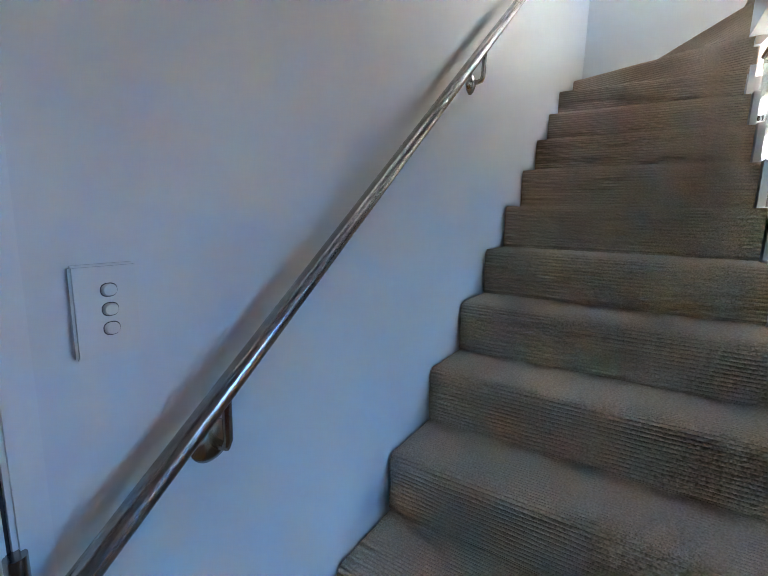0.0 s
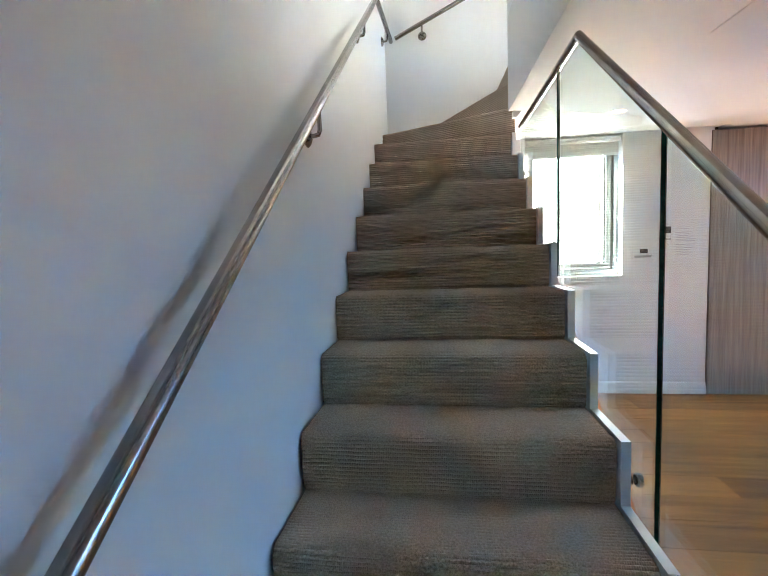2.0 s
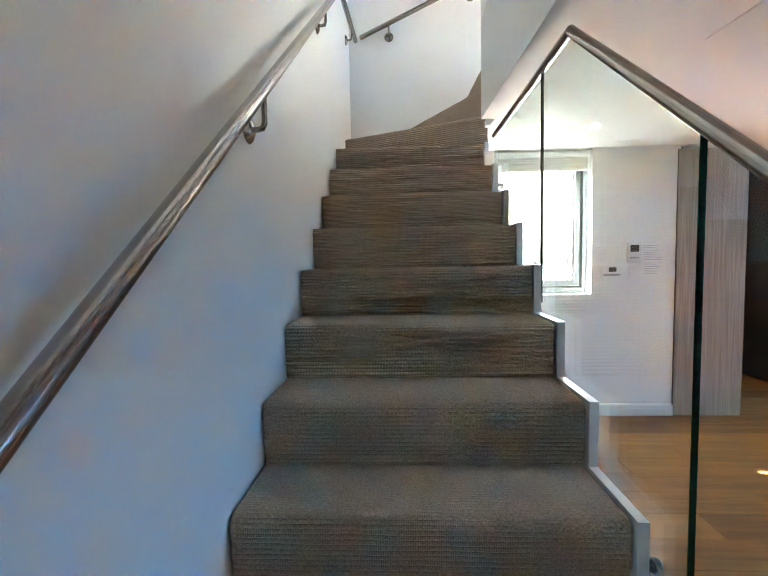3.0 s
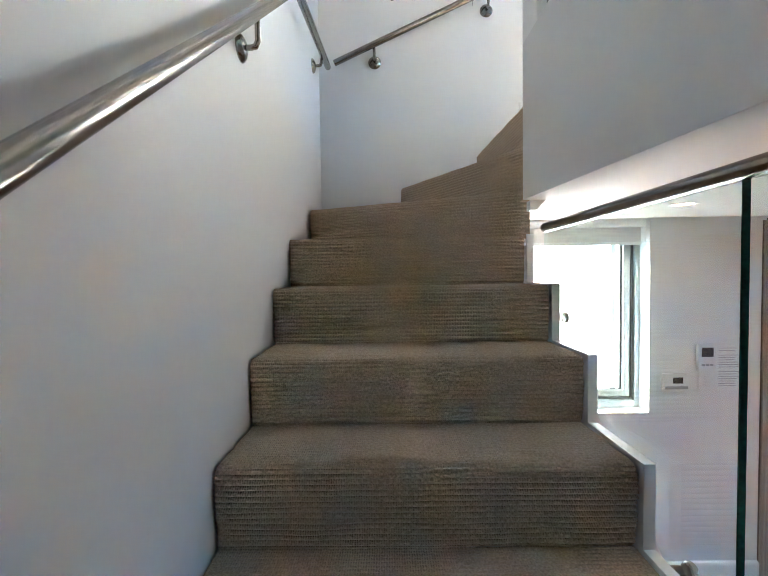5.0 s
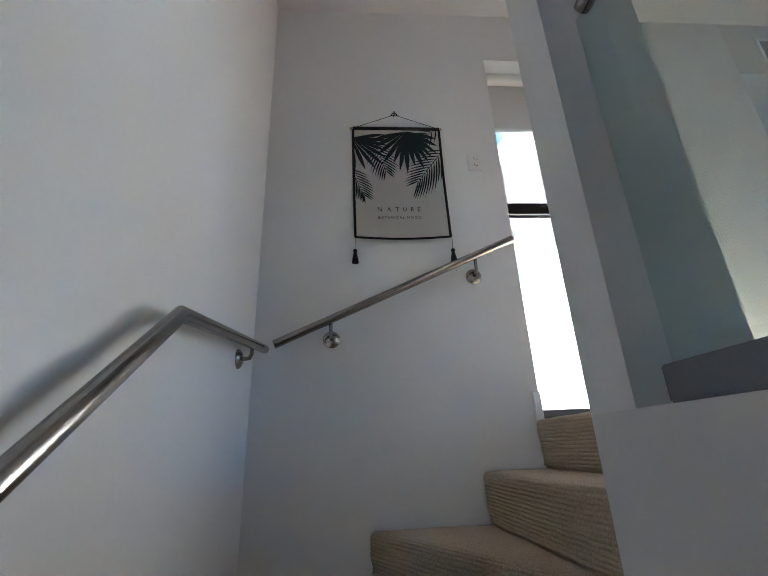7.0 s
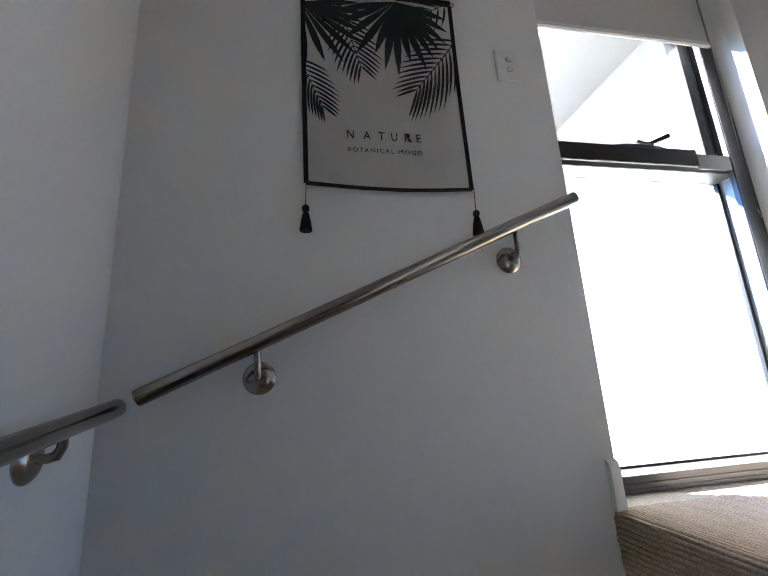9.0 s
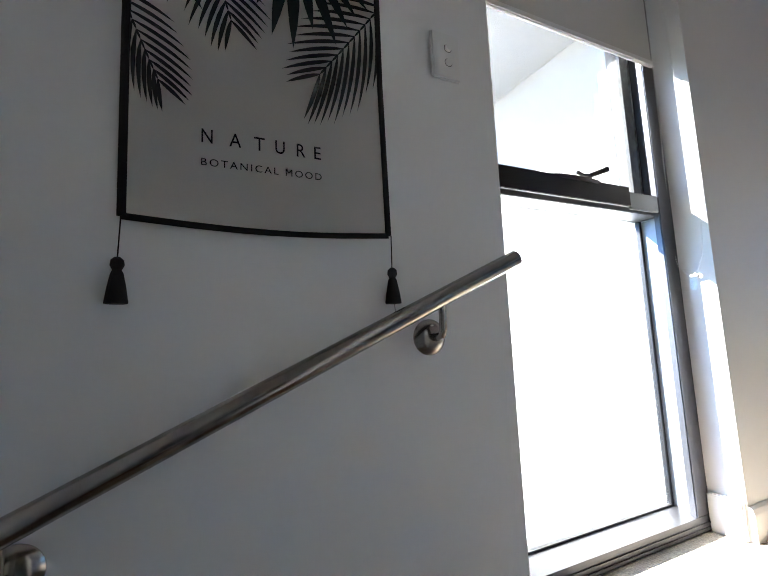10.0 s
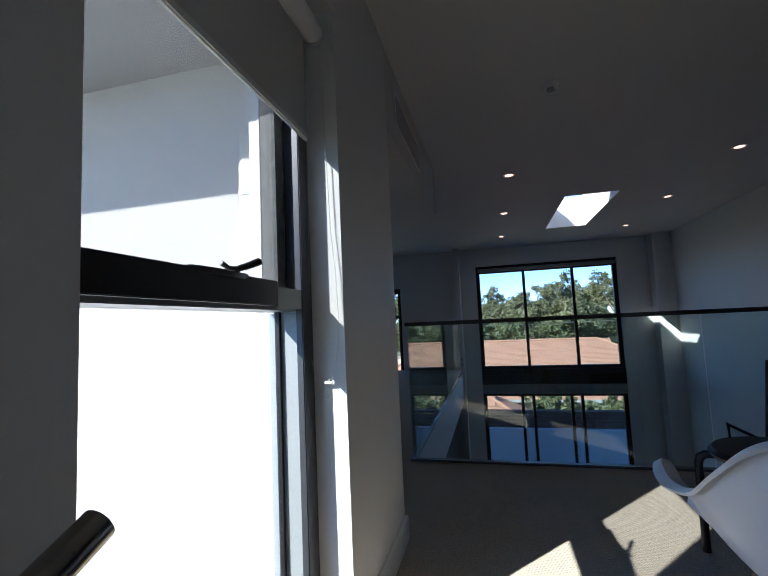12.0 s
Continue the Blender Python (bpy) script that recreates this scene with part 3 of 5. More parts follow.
part("transom_cover", boxes((1.195, 1.785, FY0 - 0.002, FY0 + 0.011, 3.172, 3.236), bevel=0.002), BLACK_FRAME, win1, "black transom cover")
part("transom_end", boxes((1.787, 1.928, FY0 + 0.001, FY0 + 0.011, 3.166, 3.222), bevel=0.002), ALLOY, win1, "grey transom end")
part("stop", boxes((1.966, 2.0, 4.424, 4.454, 3.2, 4.06)), BLACK_FRAME, win1, "black frame stop")
part("jamb_strip", boxes((1.972, 2.0, FY0 + 0.023, 4.423, 3.2, 4.06)), LINING, win1, "pale jamb strip")
part("outer_strip", boxes((1.93, 2.0, 4.515, 4.55, 3.2, 4.06)), PLATE, win1, "pale outer jamb strip")
sash = part("sash", boxes((1.20, 1.235, 4.462, 4.506, 3.20, 4.05), (1.922, 1.966, 4.458, 4.506, 3.20, 4.05),
                          (1.235, 1.922, 4.462, 4.506, 4.0, 4.05), (1.235, 1.922, 4.462, 4.506, 3.198, 3.212)), WEATHERED, win1, "dark weathered awning sash")
part("glass", boxes((1.235, 1.922, 4.482, 4.488, 3.212, 4.0)), GLASS, sash)
part("insect_screen", boxes((1.236, 1.921, 4.468, 4.4695, 3.213, 3.999)), SCREEN_MESH, sash, "fine grey insect screen")
latch = part("winder", plate([(1.56 + 0.10 * math.cos(k * math.pi / 12), FY0 + 0.006 - 0.014 * math.sin(k * math.pi / 12)) for k in range(24)], "z", 3.228, 3.240), DARK_STEEL, win1, "dark window winder")
part("hub", lathe([(0.012, 0.0), (0.012, 0.008), (0.008, 0.013)], (1.593, FY0 - 0.004, 3.237), (0, 0, 1), 16), DARK_STEEL, latch, smooth=True)
part("crank", tube([(1.543, FY0 - 0.006, 3.253), (1.568, FY0 - 0.008, 3.243), (1.593, FY0 - 0.010, 3.245)], 0.0055, 10), DARK_STEEL, latch, smooth=True)
part("knob", tube([(1.593, FY0 - 0.010, 3.245), (1.618, FY0 - 0.018, 3.253), (1.654, FY0 - 0.026, 3.267)], [0.0065, 0.0075, 0.009], 12), BLACK_FRAME, latch, smooth=True)
blind1 = thing("roller_blind", (1.58, 4.35, 4.05), "pale grey roller blind drawn a quarter down", "blind")
part("tube", tube([(1.185, 4.345, 4.035), (1.975, 4.345, 4.035)], 0.032, 24), TRIM, blind1, smooth=True)
part("fabric", boxes((1.195, 1.965, 4.373, 4.3745, 3.70, 4.035)), BLIND, blind1)
part("bottom_bar", boxes((1.193, 1.967, 4.367, 4.381, 3.684, 3.708), bevel=0.004), TRIM, blind1)
part("end_cap", lathe([(0.036, 0), (0.036, 0.012)], (1.972, 4.345, 4.035), (1, 0, 0)), PLATE, blind1, smooth=True)


def bead_chain(parent, way, step=0.0085):
    """A chain of small beads along a polyline."""
    verts, faces = [], []
    pts = [Vector(p) for p in way]
    left = 0.0
    for p, q in zip(pts, pts[1:]):
        d = left
        while d < (q - p).length:
            c = p.lerp(q, d / (q - p).length)
            n = len(verts)
            for lat in (-0.9, -0.35, 0.35, 0.9):
                for k in range(8):
                    verts.append((c.x + 0.0026 * math.cos(lat) * math.cos(k * math.pi / 4), c.y + 0.0026 * math.cos(lat) * math.sin(k * math.pi / 4), c.z + 0.0026 * math.sin(lat)))
            for r in range(3):
                faces += [(n + r * 8 + k, n + r * 8 + (k + 1) % 8, n + r * 8 + 8 + (k + 1) % 8, n + r * 8 + 8 + k) for k in range(8)]
            faces += [tuple(n + 7 - k for k in range(8)), tuple(n + 24 + k for k in range(8))]
            d += step
        left = d - (q - p).length
    bm = bmesh.new()
    me = bpy.data.meshes.new("chain")
    me.from_pydata(verts, [], faces)
    bm.from_mesh(me)
    bpy.data.meshes.remove(me)
    return tagged(part("chain", bm, PLATE, parent, "white beaded chain", smooth=True), kind="stuff")


CX = 1.985
bead_chain(blind1, [(CX, 4.378, 4.03), (CX, 4.383, 3.43), (CX, 4.391, 3.15), (CX, 4.390, 3.03), (CX, 4.380, 2.985), (CX, 4.362, 2.958), (CX, 4.342, 2.948), (CX, 4.326, 2.962),
                    (CX, 4.308, 3.01), (CX, 4.300, 3.065), (CX, 4.297, 3.12), (CX, 4.302, 3.27), (CX, 4.313, 3.40), (CX, 4.330, 4.03)])
clip_ = part("chain_clip", boxes((1.978, 1.994, 4.333, 4.350, 2.903, 2.944), bevel=0.003), GLASS, blind1, "clear plastic chain clip")
part("clip_arm", boxes((1.980, 1.990, 4.322, 4.352, 2.944, 2.952), bevel=0.002), PLATE, clip_)

# hall window
win2 = thing("window_2", (1.55, 4.47, 0.45), "square grey alloy window over the hall", "window", kind="structure")
window_bars(win2, [(1.16, 1.2, 4.46, 4.53, 0.452, 1.625), (1.905, 1.935, 4.46, 4.53, 0.452, 1.625), (1.2, 1.905, 4.46, 4.53, 0.452, 0.50), (1.2, 1.905, 4.46, 4.53, 1.585, 1.625)], LINING)
part("gasket", boxes((1.893, 1.904, 4.478, 4.53, 0.50, 1.585), (1.2, 1.893, 4.478, 4.53, 0.501, 0.512)), BLACK_FRAME, win2, "black rubber gasket")
sash2 = part("sash", boxes((1.205, 1.245, 4.488, 4.53, 0.515, 1.58), (1.848, 1.892, 4.488, 4.53, 0.515, 1.58), (1.245, 1.848, 4.488, 4.53, 0.515, 0.555), (1.245, 1.848, 4.488, 4.53, 1.54, 1.58)), ALLOY, win2, "grey alloy awning sash")
part("glazing_bead", boxes((1.838, 1.847, 4.505, 4.52, 0.555, 1.54), (1.245, 1.838, 4.505, 4.52, 0.556, 0.562)), BLACK_FRAME, sash2, "black glazing bead")
part("outer_jamb", boxes((1.80, 1.83, 4.545, 4.555, 0.50, 1.60)), PLATE_DARK, win2, "grey outer jamb")
part("glass", boxes((1.245, 1.838, 4.522, 4.528, 0.562, 1.54)), GLASS, sash2)
part("winder", boxes((1.45, 1.60, 4.452, 4.476, 0.50, 0.513), bevel=0.003), DARK_STEEL, win2)
blind2 = thing("roller_blind", (1.55, 4.41, 1.6), "white roller blind rolled up over the hall window", "blind")
part("fabric", boxes((1.175, 1.915, 4.42, 4.4215, 1.475, 1.60)), BLIND, blind2)
part("bottom_bar", boxes((1.173, 1.917, 4.414, 4.428, 1.462, 1.482), bevel=0.003), TRIM, blind2)
part("tube", tube([(1.17, 4.40, 1.595), (1.92, 4.40, 1.595)], 0.026, 20), TRIM, blind2, smooth=True)
bead_chain(blind2, [(1.925, 4.425, 1.58), (1.925, 4.425, 0.87), (1.925, 4.41, 0.85), (1.925, 4.395, 0.87), (1.925, 4.395, 1.58)])

# facade windows
win3 = thing("window_3", (FX, 2.85, 2.14), "wide black-framed window in three lights", "window", kind="structure")
A, B = FX + 0.05, FX + 0.12
window_bars(win3, [(A, B, 1.6, 1.67, 2.14, 4.13), (A, B, 4.03, 4.1, 2.14, 4.13), (A, B, 1.67, 4.03, 2.14, 2.20), (A, B, 1.67, 4.03, 3.99, 4.13),
                   (A, B, 3.19, 3.24, 2.20, 3.99), (A, B, 2.325, 2.375, 2.20, 3.99)], BLACK_FRAME)
for ya, yb in ((1.67, 2.325), (2.375, 3.19), (3.24, 4.03)):
    part("glass", boxes((A + 0.03, A + 0.036, ya, yb, 2.20, 3.99)), GLASS, win3)
part("blind_roll", tube([(FX + 0.015, 1.63, 4.045), (FX + 0.015, 4.07, 4.045)], 0.034, 16), PLATE_DARK, win3, "grey rolled blind")
setting("spandrel", boxes((FX + 0.01, FX + 0.19, 1.6, 4.1, 1.86, 2.14)), BLACK_FRAME, "black spandrel panel between the windows", "panel")
setting("blind_pelmet", boxes((FX - 0.01, FX + 0.18, 1.6, 4.1, 1.69, 1.86)), PLATE_DARK, "grey pelmet above the sliding doors", "pelmet")
door1 = thing("door_1", (FX, 2.85, FLOOR), "black-framed glass sliding doors to the balcony", "door", kind="structure")
window_bars(door1, [(A, B, 1.6, 1.67, FLOOR, 1.69), (A, B, 4.03, 4.1, FLOOR, 1.69), (A, B, 1.67, 4.03, 1.64, 1.69), (A, B, 1.67, 4.03, FLOOR, FLOOR + 0.06),
                    (A, B, 3.36, 3.41, FLOOR, 1.64), (A, B, 3.16, 3.21, FLOOR, 1.64), (A, B, 2.50, 2.55, FLOOR, 1.64), (A, B, 2.32, 2.37, FLOOR, 1.64)], BLACK_FRAME)
for ya, yb in ((1.67, 2.32), (2.55, 3.16), (3.41, 4.03), (2.37, 2.50), (3.21, 3.36)):
    part("glass", boxes((A + 0.03, A + 0.036, ya, yb, FLOOR + 0.06, 1.64)), GLASS, door1)
win4 = thing("window_4", (FX, 6.1, 2.05), "black-framed window of the far room", "window", kind="structure")
window_bars(win4, [(A, B, 5.62, 5.69, 2.05, 3.8), (A, B, 6.93, 7.0, 2.05, 3.8), (A, B, 5.69, 6.93, 2.05, 2.11), (A, B, 5.69, 6.93, 3.70, 3.8), (A, B, 5.69, 6.93, 3.20, 3.26)], BLACK_FRAME)
part("glass", boxes((A + 0.03, A + 0.036, 5.69, 6.93, 2.11, 3.20)), GLASS, win4)
part("glass", boxes((A + 0.03, A + 0.036, 5.69, 6.93, 3.26, 3.70)), GLASS, win4)
skylight = thing("skylight", (6.78, 2.66, ROOF + 0.45), "flat glass skylight over its white shaft", "skylight", kind="structure")
part("glass", boxes((SX0, SX1, SY0, SY1, ROOF + 0.452, ROOF + 0.458)), GLASS, skylight)
part("frame", boxes((SX0 - 0.06, SX1 + 0.06, SY0 - 0.06, SY0, ROOF + 0.452, ROOF + 0.49), (SX0 - 0.06, SX1 + 0.06, SY1, SY1 + 0.06, ROOF + 0.452, ROOF + 0.49)), ALLOY, skylight)


# ---- lamps and fittings ----
def downlight(x, y, z):
    lamp = thing("downlight", (x, y, z), "small round recessed ceiling downlight, lit warm", "lamp", "downlights")
    ring = bmesh.new()
    seg = 28
    rows = [[ring.verts.new((x + r * math.cos(2 * math.pi * k / seg), y + r * math.sin(2 * math.pi * k / seg), z - h)) for k in range(seg)]
            for r, h in ((0.056, 0.0), (0.054, 0.004), (0.042, 0.005), (0.034, 0.001))]
    for a, b in zip(rows, rows[1:]):
        for k in range(seg):
            ring.faces.new((a[k], a[(k + 1) % seg], b[(k + 1) % seg], b[k]))
    part("ring", ring, TRIM, lamp, smooth=True)
    disc = bmesh.new()
    bmesh.ops.create_circle(disc, cap_ends=True, segments=28, radius=0.035, matrix=Matrix.Translation((x, y, z - 0.002)))
    part("lens", disc, LAMP, lamp, "glowing lens")


for x in (4.9, 6.4, 8.0):
    for y in (3.61, 1.73):
        downlight(x, y, ROOF)
downlight(1.60, 3.60, soffit_z(3.60))
downlight(3.44, 4.44, soffit_z(4.44))
detector = thing("smoke_detector", (3.36, 3.43, ROOF), "small round white smoke detector on the ceiling", "detector")
part("base", lathe([(0.05, 0.0), (0.05, 0.012), (0.042, 0.022)], (3.36, 3.43, ROOF), (0, 0, -1)), PLATE, detector, smooth=True)
part("sensor", lathe([(0.026, 0.022), (0.024, 0.032)], (3.36, 3.43, ROOF), (0, 0, -1)), PLATE_DARK, detector)
vent = thing("air_vent", (3.28, END, 4.25), "long grey slatted air vent in the bulkhead", "vent")
part("frame", boxes((2.90, 3.68, END - 0.006, END - 0.001, 4.16, 4.18), (2.90, 3.68, END - 0.006, END - 0.001, 4.33, 4.35), (2.90, 2.92, END - 0.006, END - 0.001, 4.18, 4.33),
                    (3.66, 3.68, END - 0.006, END - 0.001, 4.18, 4.33)), TRIM, vent)
# flat black sheet draws the shade between the slats; there is no hollow
part("backing", boxes((2.92, 3.66, END - 0.0009, END - 0.0003, 4.18, 4.33)), BLACK_FRAME, vent, "black sheet standing for the shade behind the slats")
for i in range(9):
    z = 4.185 + i * 0.0165
    part("slat", plate([(END - 0.001, z), (END - 0.009, z + 0.004), (END - 0.009, z + 0.007), (END - 0.001, z + 0.010)], "x", 2.92, 3.66), PLATE_DARK, vent)


def rocker(parent, c, normal, w, h, round_=0.004):
    """A small rounded switch button on a plate."""
    c, n = Vector(c), Vector(normal)
    side = Vector((0, 0, 1)).cross(n)
    bm = bmesh.new()
    def ring(s, d):
        return [bm.verts.new(c + n * d + side * (w * s * math.copysign(abs(math.cos(a)) ** 0.85, math.cos(a))) +
                             Vector((0, 0, 1)) * (h * s * math.copysign(abs(math.sin(a)) ** 0.85, math.sin(a)))) for a in [2 * math.pi * k / 24 for k in range(24)]]
    rings = [ring(1.0, 0.0), ring(1.0, 0.003), ring(0.85, 0.0055)]
    for a, b in zip(rings, rings[1:]):
        for k in range(24):
            bm.faces.new((a[k], a[(k + 1) % 24], b[(k + 1) % 24], b[k]))
    bm.faces.new(rings[-1])
    bt = part("rocker", bm, PLATE, parent, smooth=True)
    rim = bmesh.new()
    ra = [rim.verts.new(c + n * 0.0006 + side * (w * 1.17 * math.copysign(abs(math.cos(a)) ** 0.85, math.cos(a))) + Vector((0, 0, 1)) * (h * 1.17 * math.copysign(abs(math.sin(a)) ** 0.85, math.sin(a)))) for a in [2 * math.pi * k / 24 for k in range(24)]]
    rim.faces.new(ra)
    part("gap", rim, DARK_STEEL, bt)


switch1 = thing("light_switch", (0, 0.816, 0.55), "white three-gang light switch plate", "switch", "light switches")
part("plate", boxes((0, 0.009, 0.780, 0.855, 0.493, 0.607), bevel=0.003), PLATE, switch1)
for z in (0.575, 0.551, 0.527):
    rocker(switch1, (0.0092, 0.820, z), (1, 0, 0), 0.0085, 0.0075)
switch2 = thing("light_switch", (1.031, END, 3.41), "white two-gang light switch plate", "switch", "light switches")
part("plate", boxes((0.994, 1.068, END - 0.009, END, 3.354, 3.466), bevel=0.003), PLATE, switch2)
for z in (3.428, 3.394):
    rocker(switch2, (1.036, END - 0.0092, z), (0, -1, 0), 0.0085, 0.008)

# hall wall controls
ctrl = thing("air_controller", (2.09, LW, 0.585), "white wall air conditioning controller with grey display", "controller")
part("body", boxes((2.006, 2.168, LW - 0.022, LW, 0.585, 0.689), bevel=0.004), PLATE, ctrl)
part("display", boxes((2.065, 2.125, LW - 0.0235, LW - 0.021, 0.632, 0.668)), SCREEN, ctrl)
part("button_strip", boxes((2.02, 2.155, LW - 0.0235, LW - 0.021, 0.597, 0.615)), PLATE_DARK, ctrl)
phone = thing("intercom", (2.265, LW, 0.704), "white wall intercom handset with small screen", "intercom")
part("body", boxes((2.212, 2.320, LW - 0.024, LW, 0.708, 0.865), bevel=0.004), PLATE, phone)
part("screen", boxes((2.232, 2.300, LW - 0.0255, LW - 0.023, 0.79, 0.845)), SCREEN, phone)
for i in range(3):
    part("button", boxes((2.232 + i * 0.025, 2.250 + i * 0.025, LW - 0.0265, LW - 0.023, 0.735, 0.748), bevel=0.001), PLATE_DARK, phone)
switch3 = thing("light_switch", (2.263, LW, 0.64), "small white switch plate under the intercom", "switch", "light switches")
part("plate", boxes((2.226, 2.302, LW - 0.009, LW, 0.586, 0.698), bevel=0.003), PLATE, switch3)
for z in (0.66, 0.625):
    rocker(switch3, (2.264, LW - 0.0092, z), (0, -1, 0), 0.008, 0.007)
notice = thing("notice_sheet", (2.425, LW, 0.585), "white printed paper notice taped to the wall", "notice")
part("paper", boxes((2.332, 2.525, LW - 0.0015, LW - 0.0005, 0.584, 0.855)), PAPER, notice)
random.seed(4)
for i in range(17):
    z = 0.835 - i * 0.0142
    if i in (2, 9):
        continue
    part("text_bar", boxes((2.348, 2.348 + random.uniform(0.09, 0.16), LW - 0.0022, LW - 0.0014, z, z + 0.004)), INK, notice)
panel = thing("veneer_panel", (2.88, 4.4, FLOOR), "tall limed timber veneer cabinet column", "cabinet")
part("side", boxes((2.604, 3.14, LW - 0.012, 4.455, FLOOR, 1.595), bevel=0.002), VENEER, panel)
part("shadow_gap", boxes((2.598, 2.6035, LW - 0.004, 4.45, FLOOR, 1.595)), DARK_DOOR, panel)

# door casing beside the foot of the stairs
casing = thing("door_2", (0, 0.3, FLOOR), "white painted hinged door in its casing", "door", kind="structure")
part("casing", boxes((0, 0.014, 0.701, 0.738, FLOOR, 1.52), (0, 0.014, -0.20, 0.701, 1.46, 1.52), bevel=0.005), TRIM, casing)
part("leaf", boxes((0.0, 0.010, -0.18, 0.696, FLOOR + 0.01, 1.455), bevel=0.002), TRIM, casing)
part("shadow_gap", boxes((0.0, 0.004, 0.6965, 0.7005, FLOOR + 0.01, 1.455)), BLACK_FRAME, casing)
part("hinge", tube([(0.018, 0.700, 0.20), (0.018, 0.700, 0.30)], 0.011, 16), STEEL, casing, "steel butt hinge", smooth=True)


# ---- botanical hanging ----
def frond(c, angle, length, curve, n, width, left, right):
    """A feather palm frond, flat: a midrib with leaflets on both sides. left, right: (turn from the midrib in degrees, length). Points lie in the plane of the cloth (x, z)."""
    bm = bmesh.new()
    mid = [(Vector(c), angle)]
    for i in range(1, n + 1):
        a = angle + curve * i / n
        mid.append((mid[-1][0] + Vector((math.cos(a), math.sin(a))) * length / n, a))

    def blade(p, a, l, w, bend):
        line = [p]
        for k in range(1, 7):
            line.append(line[-1] + Vector((math.cos(a + bend * k / 6), math.sin(a + bend * k / 6))) * l / 6)
        wide = (0.25, 0.8, 1.0, 1.0, 0.8, 0.5)
        q = Vector((-math.sin(a + bend / 2), math.cos(a + bend / 2)))
        vs = [p + q * w * 0.25] + [line[k] + q * w * wide[k] for k in range(1, 6)] + [line[6]] + [line[k] - q * w * wide[k] for k in range(5, 0, -1)] + [p - q * w * 0.25]
        bm.faces.new([bm.verts.new((v.x, 0, v.y)) for v in vs])
    for i, (p, a) in enumerate(mid):
        s = i / n
        for (turn, leaf), sign in ((left, -1), (right, 1)):
            l = leaf * (0.80 + 0.65 * s - 0.95 * s * s) * random.uniform(0.93, 1.06)
            blade(p, a + sign * turn * D * (1 - 0.45 * s), l, width, -sign * 0.35 * (1 - 0.5 * s))
    for (p, a), (q, _) in zip(mid, mid[1:]):
        blade(p, math.atan2(q.y - p.y, q.x - p.x), (q - p).length * 1.05, width * 0.5, 0)
    return bm


def fan(c, blades, width):
    """A fan palm leaf: pointed blades from one centre, each (degrees, length)."""
    bm = bmesh.new()
    c = Vector(c)
    for a, l in blades:
        a *= D
        d, q = Vector((math.cos(a), math.sin(a))), Vector((-math.sin(a), math.cos(a)))
        vs = [c] + [c + d * l * k + q * width * w for k, w in ((0.3, 0.62), (0.5, 0.95), (0.66, 1.0), (0.82, 0.66), (0.93, 0.28))] + [c + d * l]
        vs += [c + d * l * k - q * width * w for k, w in ((0.93, 0.28), (0.82, 0.66), (0.66, 1.0), (0.5, 0.95), (0.3, 0.62))]
        bm.faces.new([bm.verts.new((v.x, 0, v.y)) for v in vs])
    return bm


def clip(bm, x0, x1, z0, z1):
    for co, no in (((x0, 0, 0), (-1, 0, 0)), ((x1, 0, 0), (1, 0, 0)), ((0, 0, z1), (0, 0, 1)), ((0, 0, z0), (0, 0, -1))):
        bmesh.ops.bisect_plane(bm, geom=bm.verts[:] + bm.edges[:] + bm.faces[:], plane_co=co, plane_no=no, clear_outer=True)
    return bm


def lettering(text, height, width, x, z, y, mat, parent, bold=0.0, space=1.0):
    """Flat letters, left edge at x and foot at z, spaced out to a width."""
    cu = bpy.data.curves.new("lettering", "FONT")
    cu.body, cu.size, cu.offset = text, 1.0, bold
    cu.resolution_u, cu.space_character = 6, space
    ob = bpy.data.objects.new("lettering", cu)
    scene.collection.objects.link(ob)
    dg = bpy.context.evaluated_depsgraph_get()
    me = bpy.data.meshes.new_from_object(ob.evaluated_get(dg))
    bpy.data.objects.remove(ob)
    xs, ys = [v.co.x for v in me.vertices], [v.co.y for v in me.vertices]
    x0, x1, y0, y1 = min(xs), max(xs), min(ys), max(ys)
    for v in me.vertices:
        v.co = ((v.co.x - x0) / (x1 - x0) * width + x, y, (v.co.y - y0) / (y1 - y0) * height + z)
    bm = bmesh.new()
    bm.from_mesh(me)
    bpy.data.meshes.remove(me)
    return part("lettering", bm, mat, parent, "black printed words " + text)


TX0, TX1, TZ0, TZ1 = 0.420, 0.862, 2.985, 3.607
CY = END - 0.012
tapestry = thing("wall_hanging", (0.64, END, TZ0), "cream canvas botanical wall hanging with black edging", "wall hanging")
bm = bmesh.new()
rows = []
for i in range(13):
    s = i / 12
    rows.append([bm.verts.new((TX0 + (TX1 - TX0) * j / 16, CY - 0.0008 * math.sin(s * 5 + j * 0.3) * s, TZ1 + (TZ0 - TZ1 - 0.006 * math.sin(math.pi * j / 16)) * s)) for j in range(17)])
for a, b in zip(rows, rows[1:]):
    for j in range(16):
        bm.faces.new((a[j], a[j + 1], b[j + 1], b[j]))
bmesh.ops.solidify(bm, geom=bm.faces[:], thickness=0.0012)
part("cloth", bm, CANVAS, tapestry, "cream canvas cloth")


def ribbon(points, half):
    """A flat sewn tape along the cloth's edge."""
    bm = tube(points, half, 10)
    bmesh.ops.scale(bm, verts=bm.verts[:], vec=(1, 0.36, 1), space=Matrix.Translation((0, -CY, 0)))
    part("edging", bm, BLACK_CLOTH, tapestry, "black sewn tape")


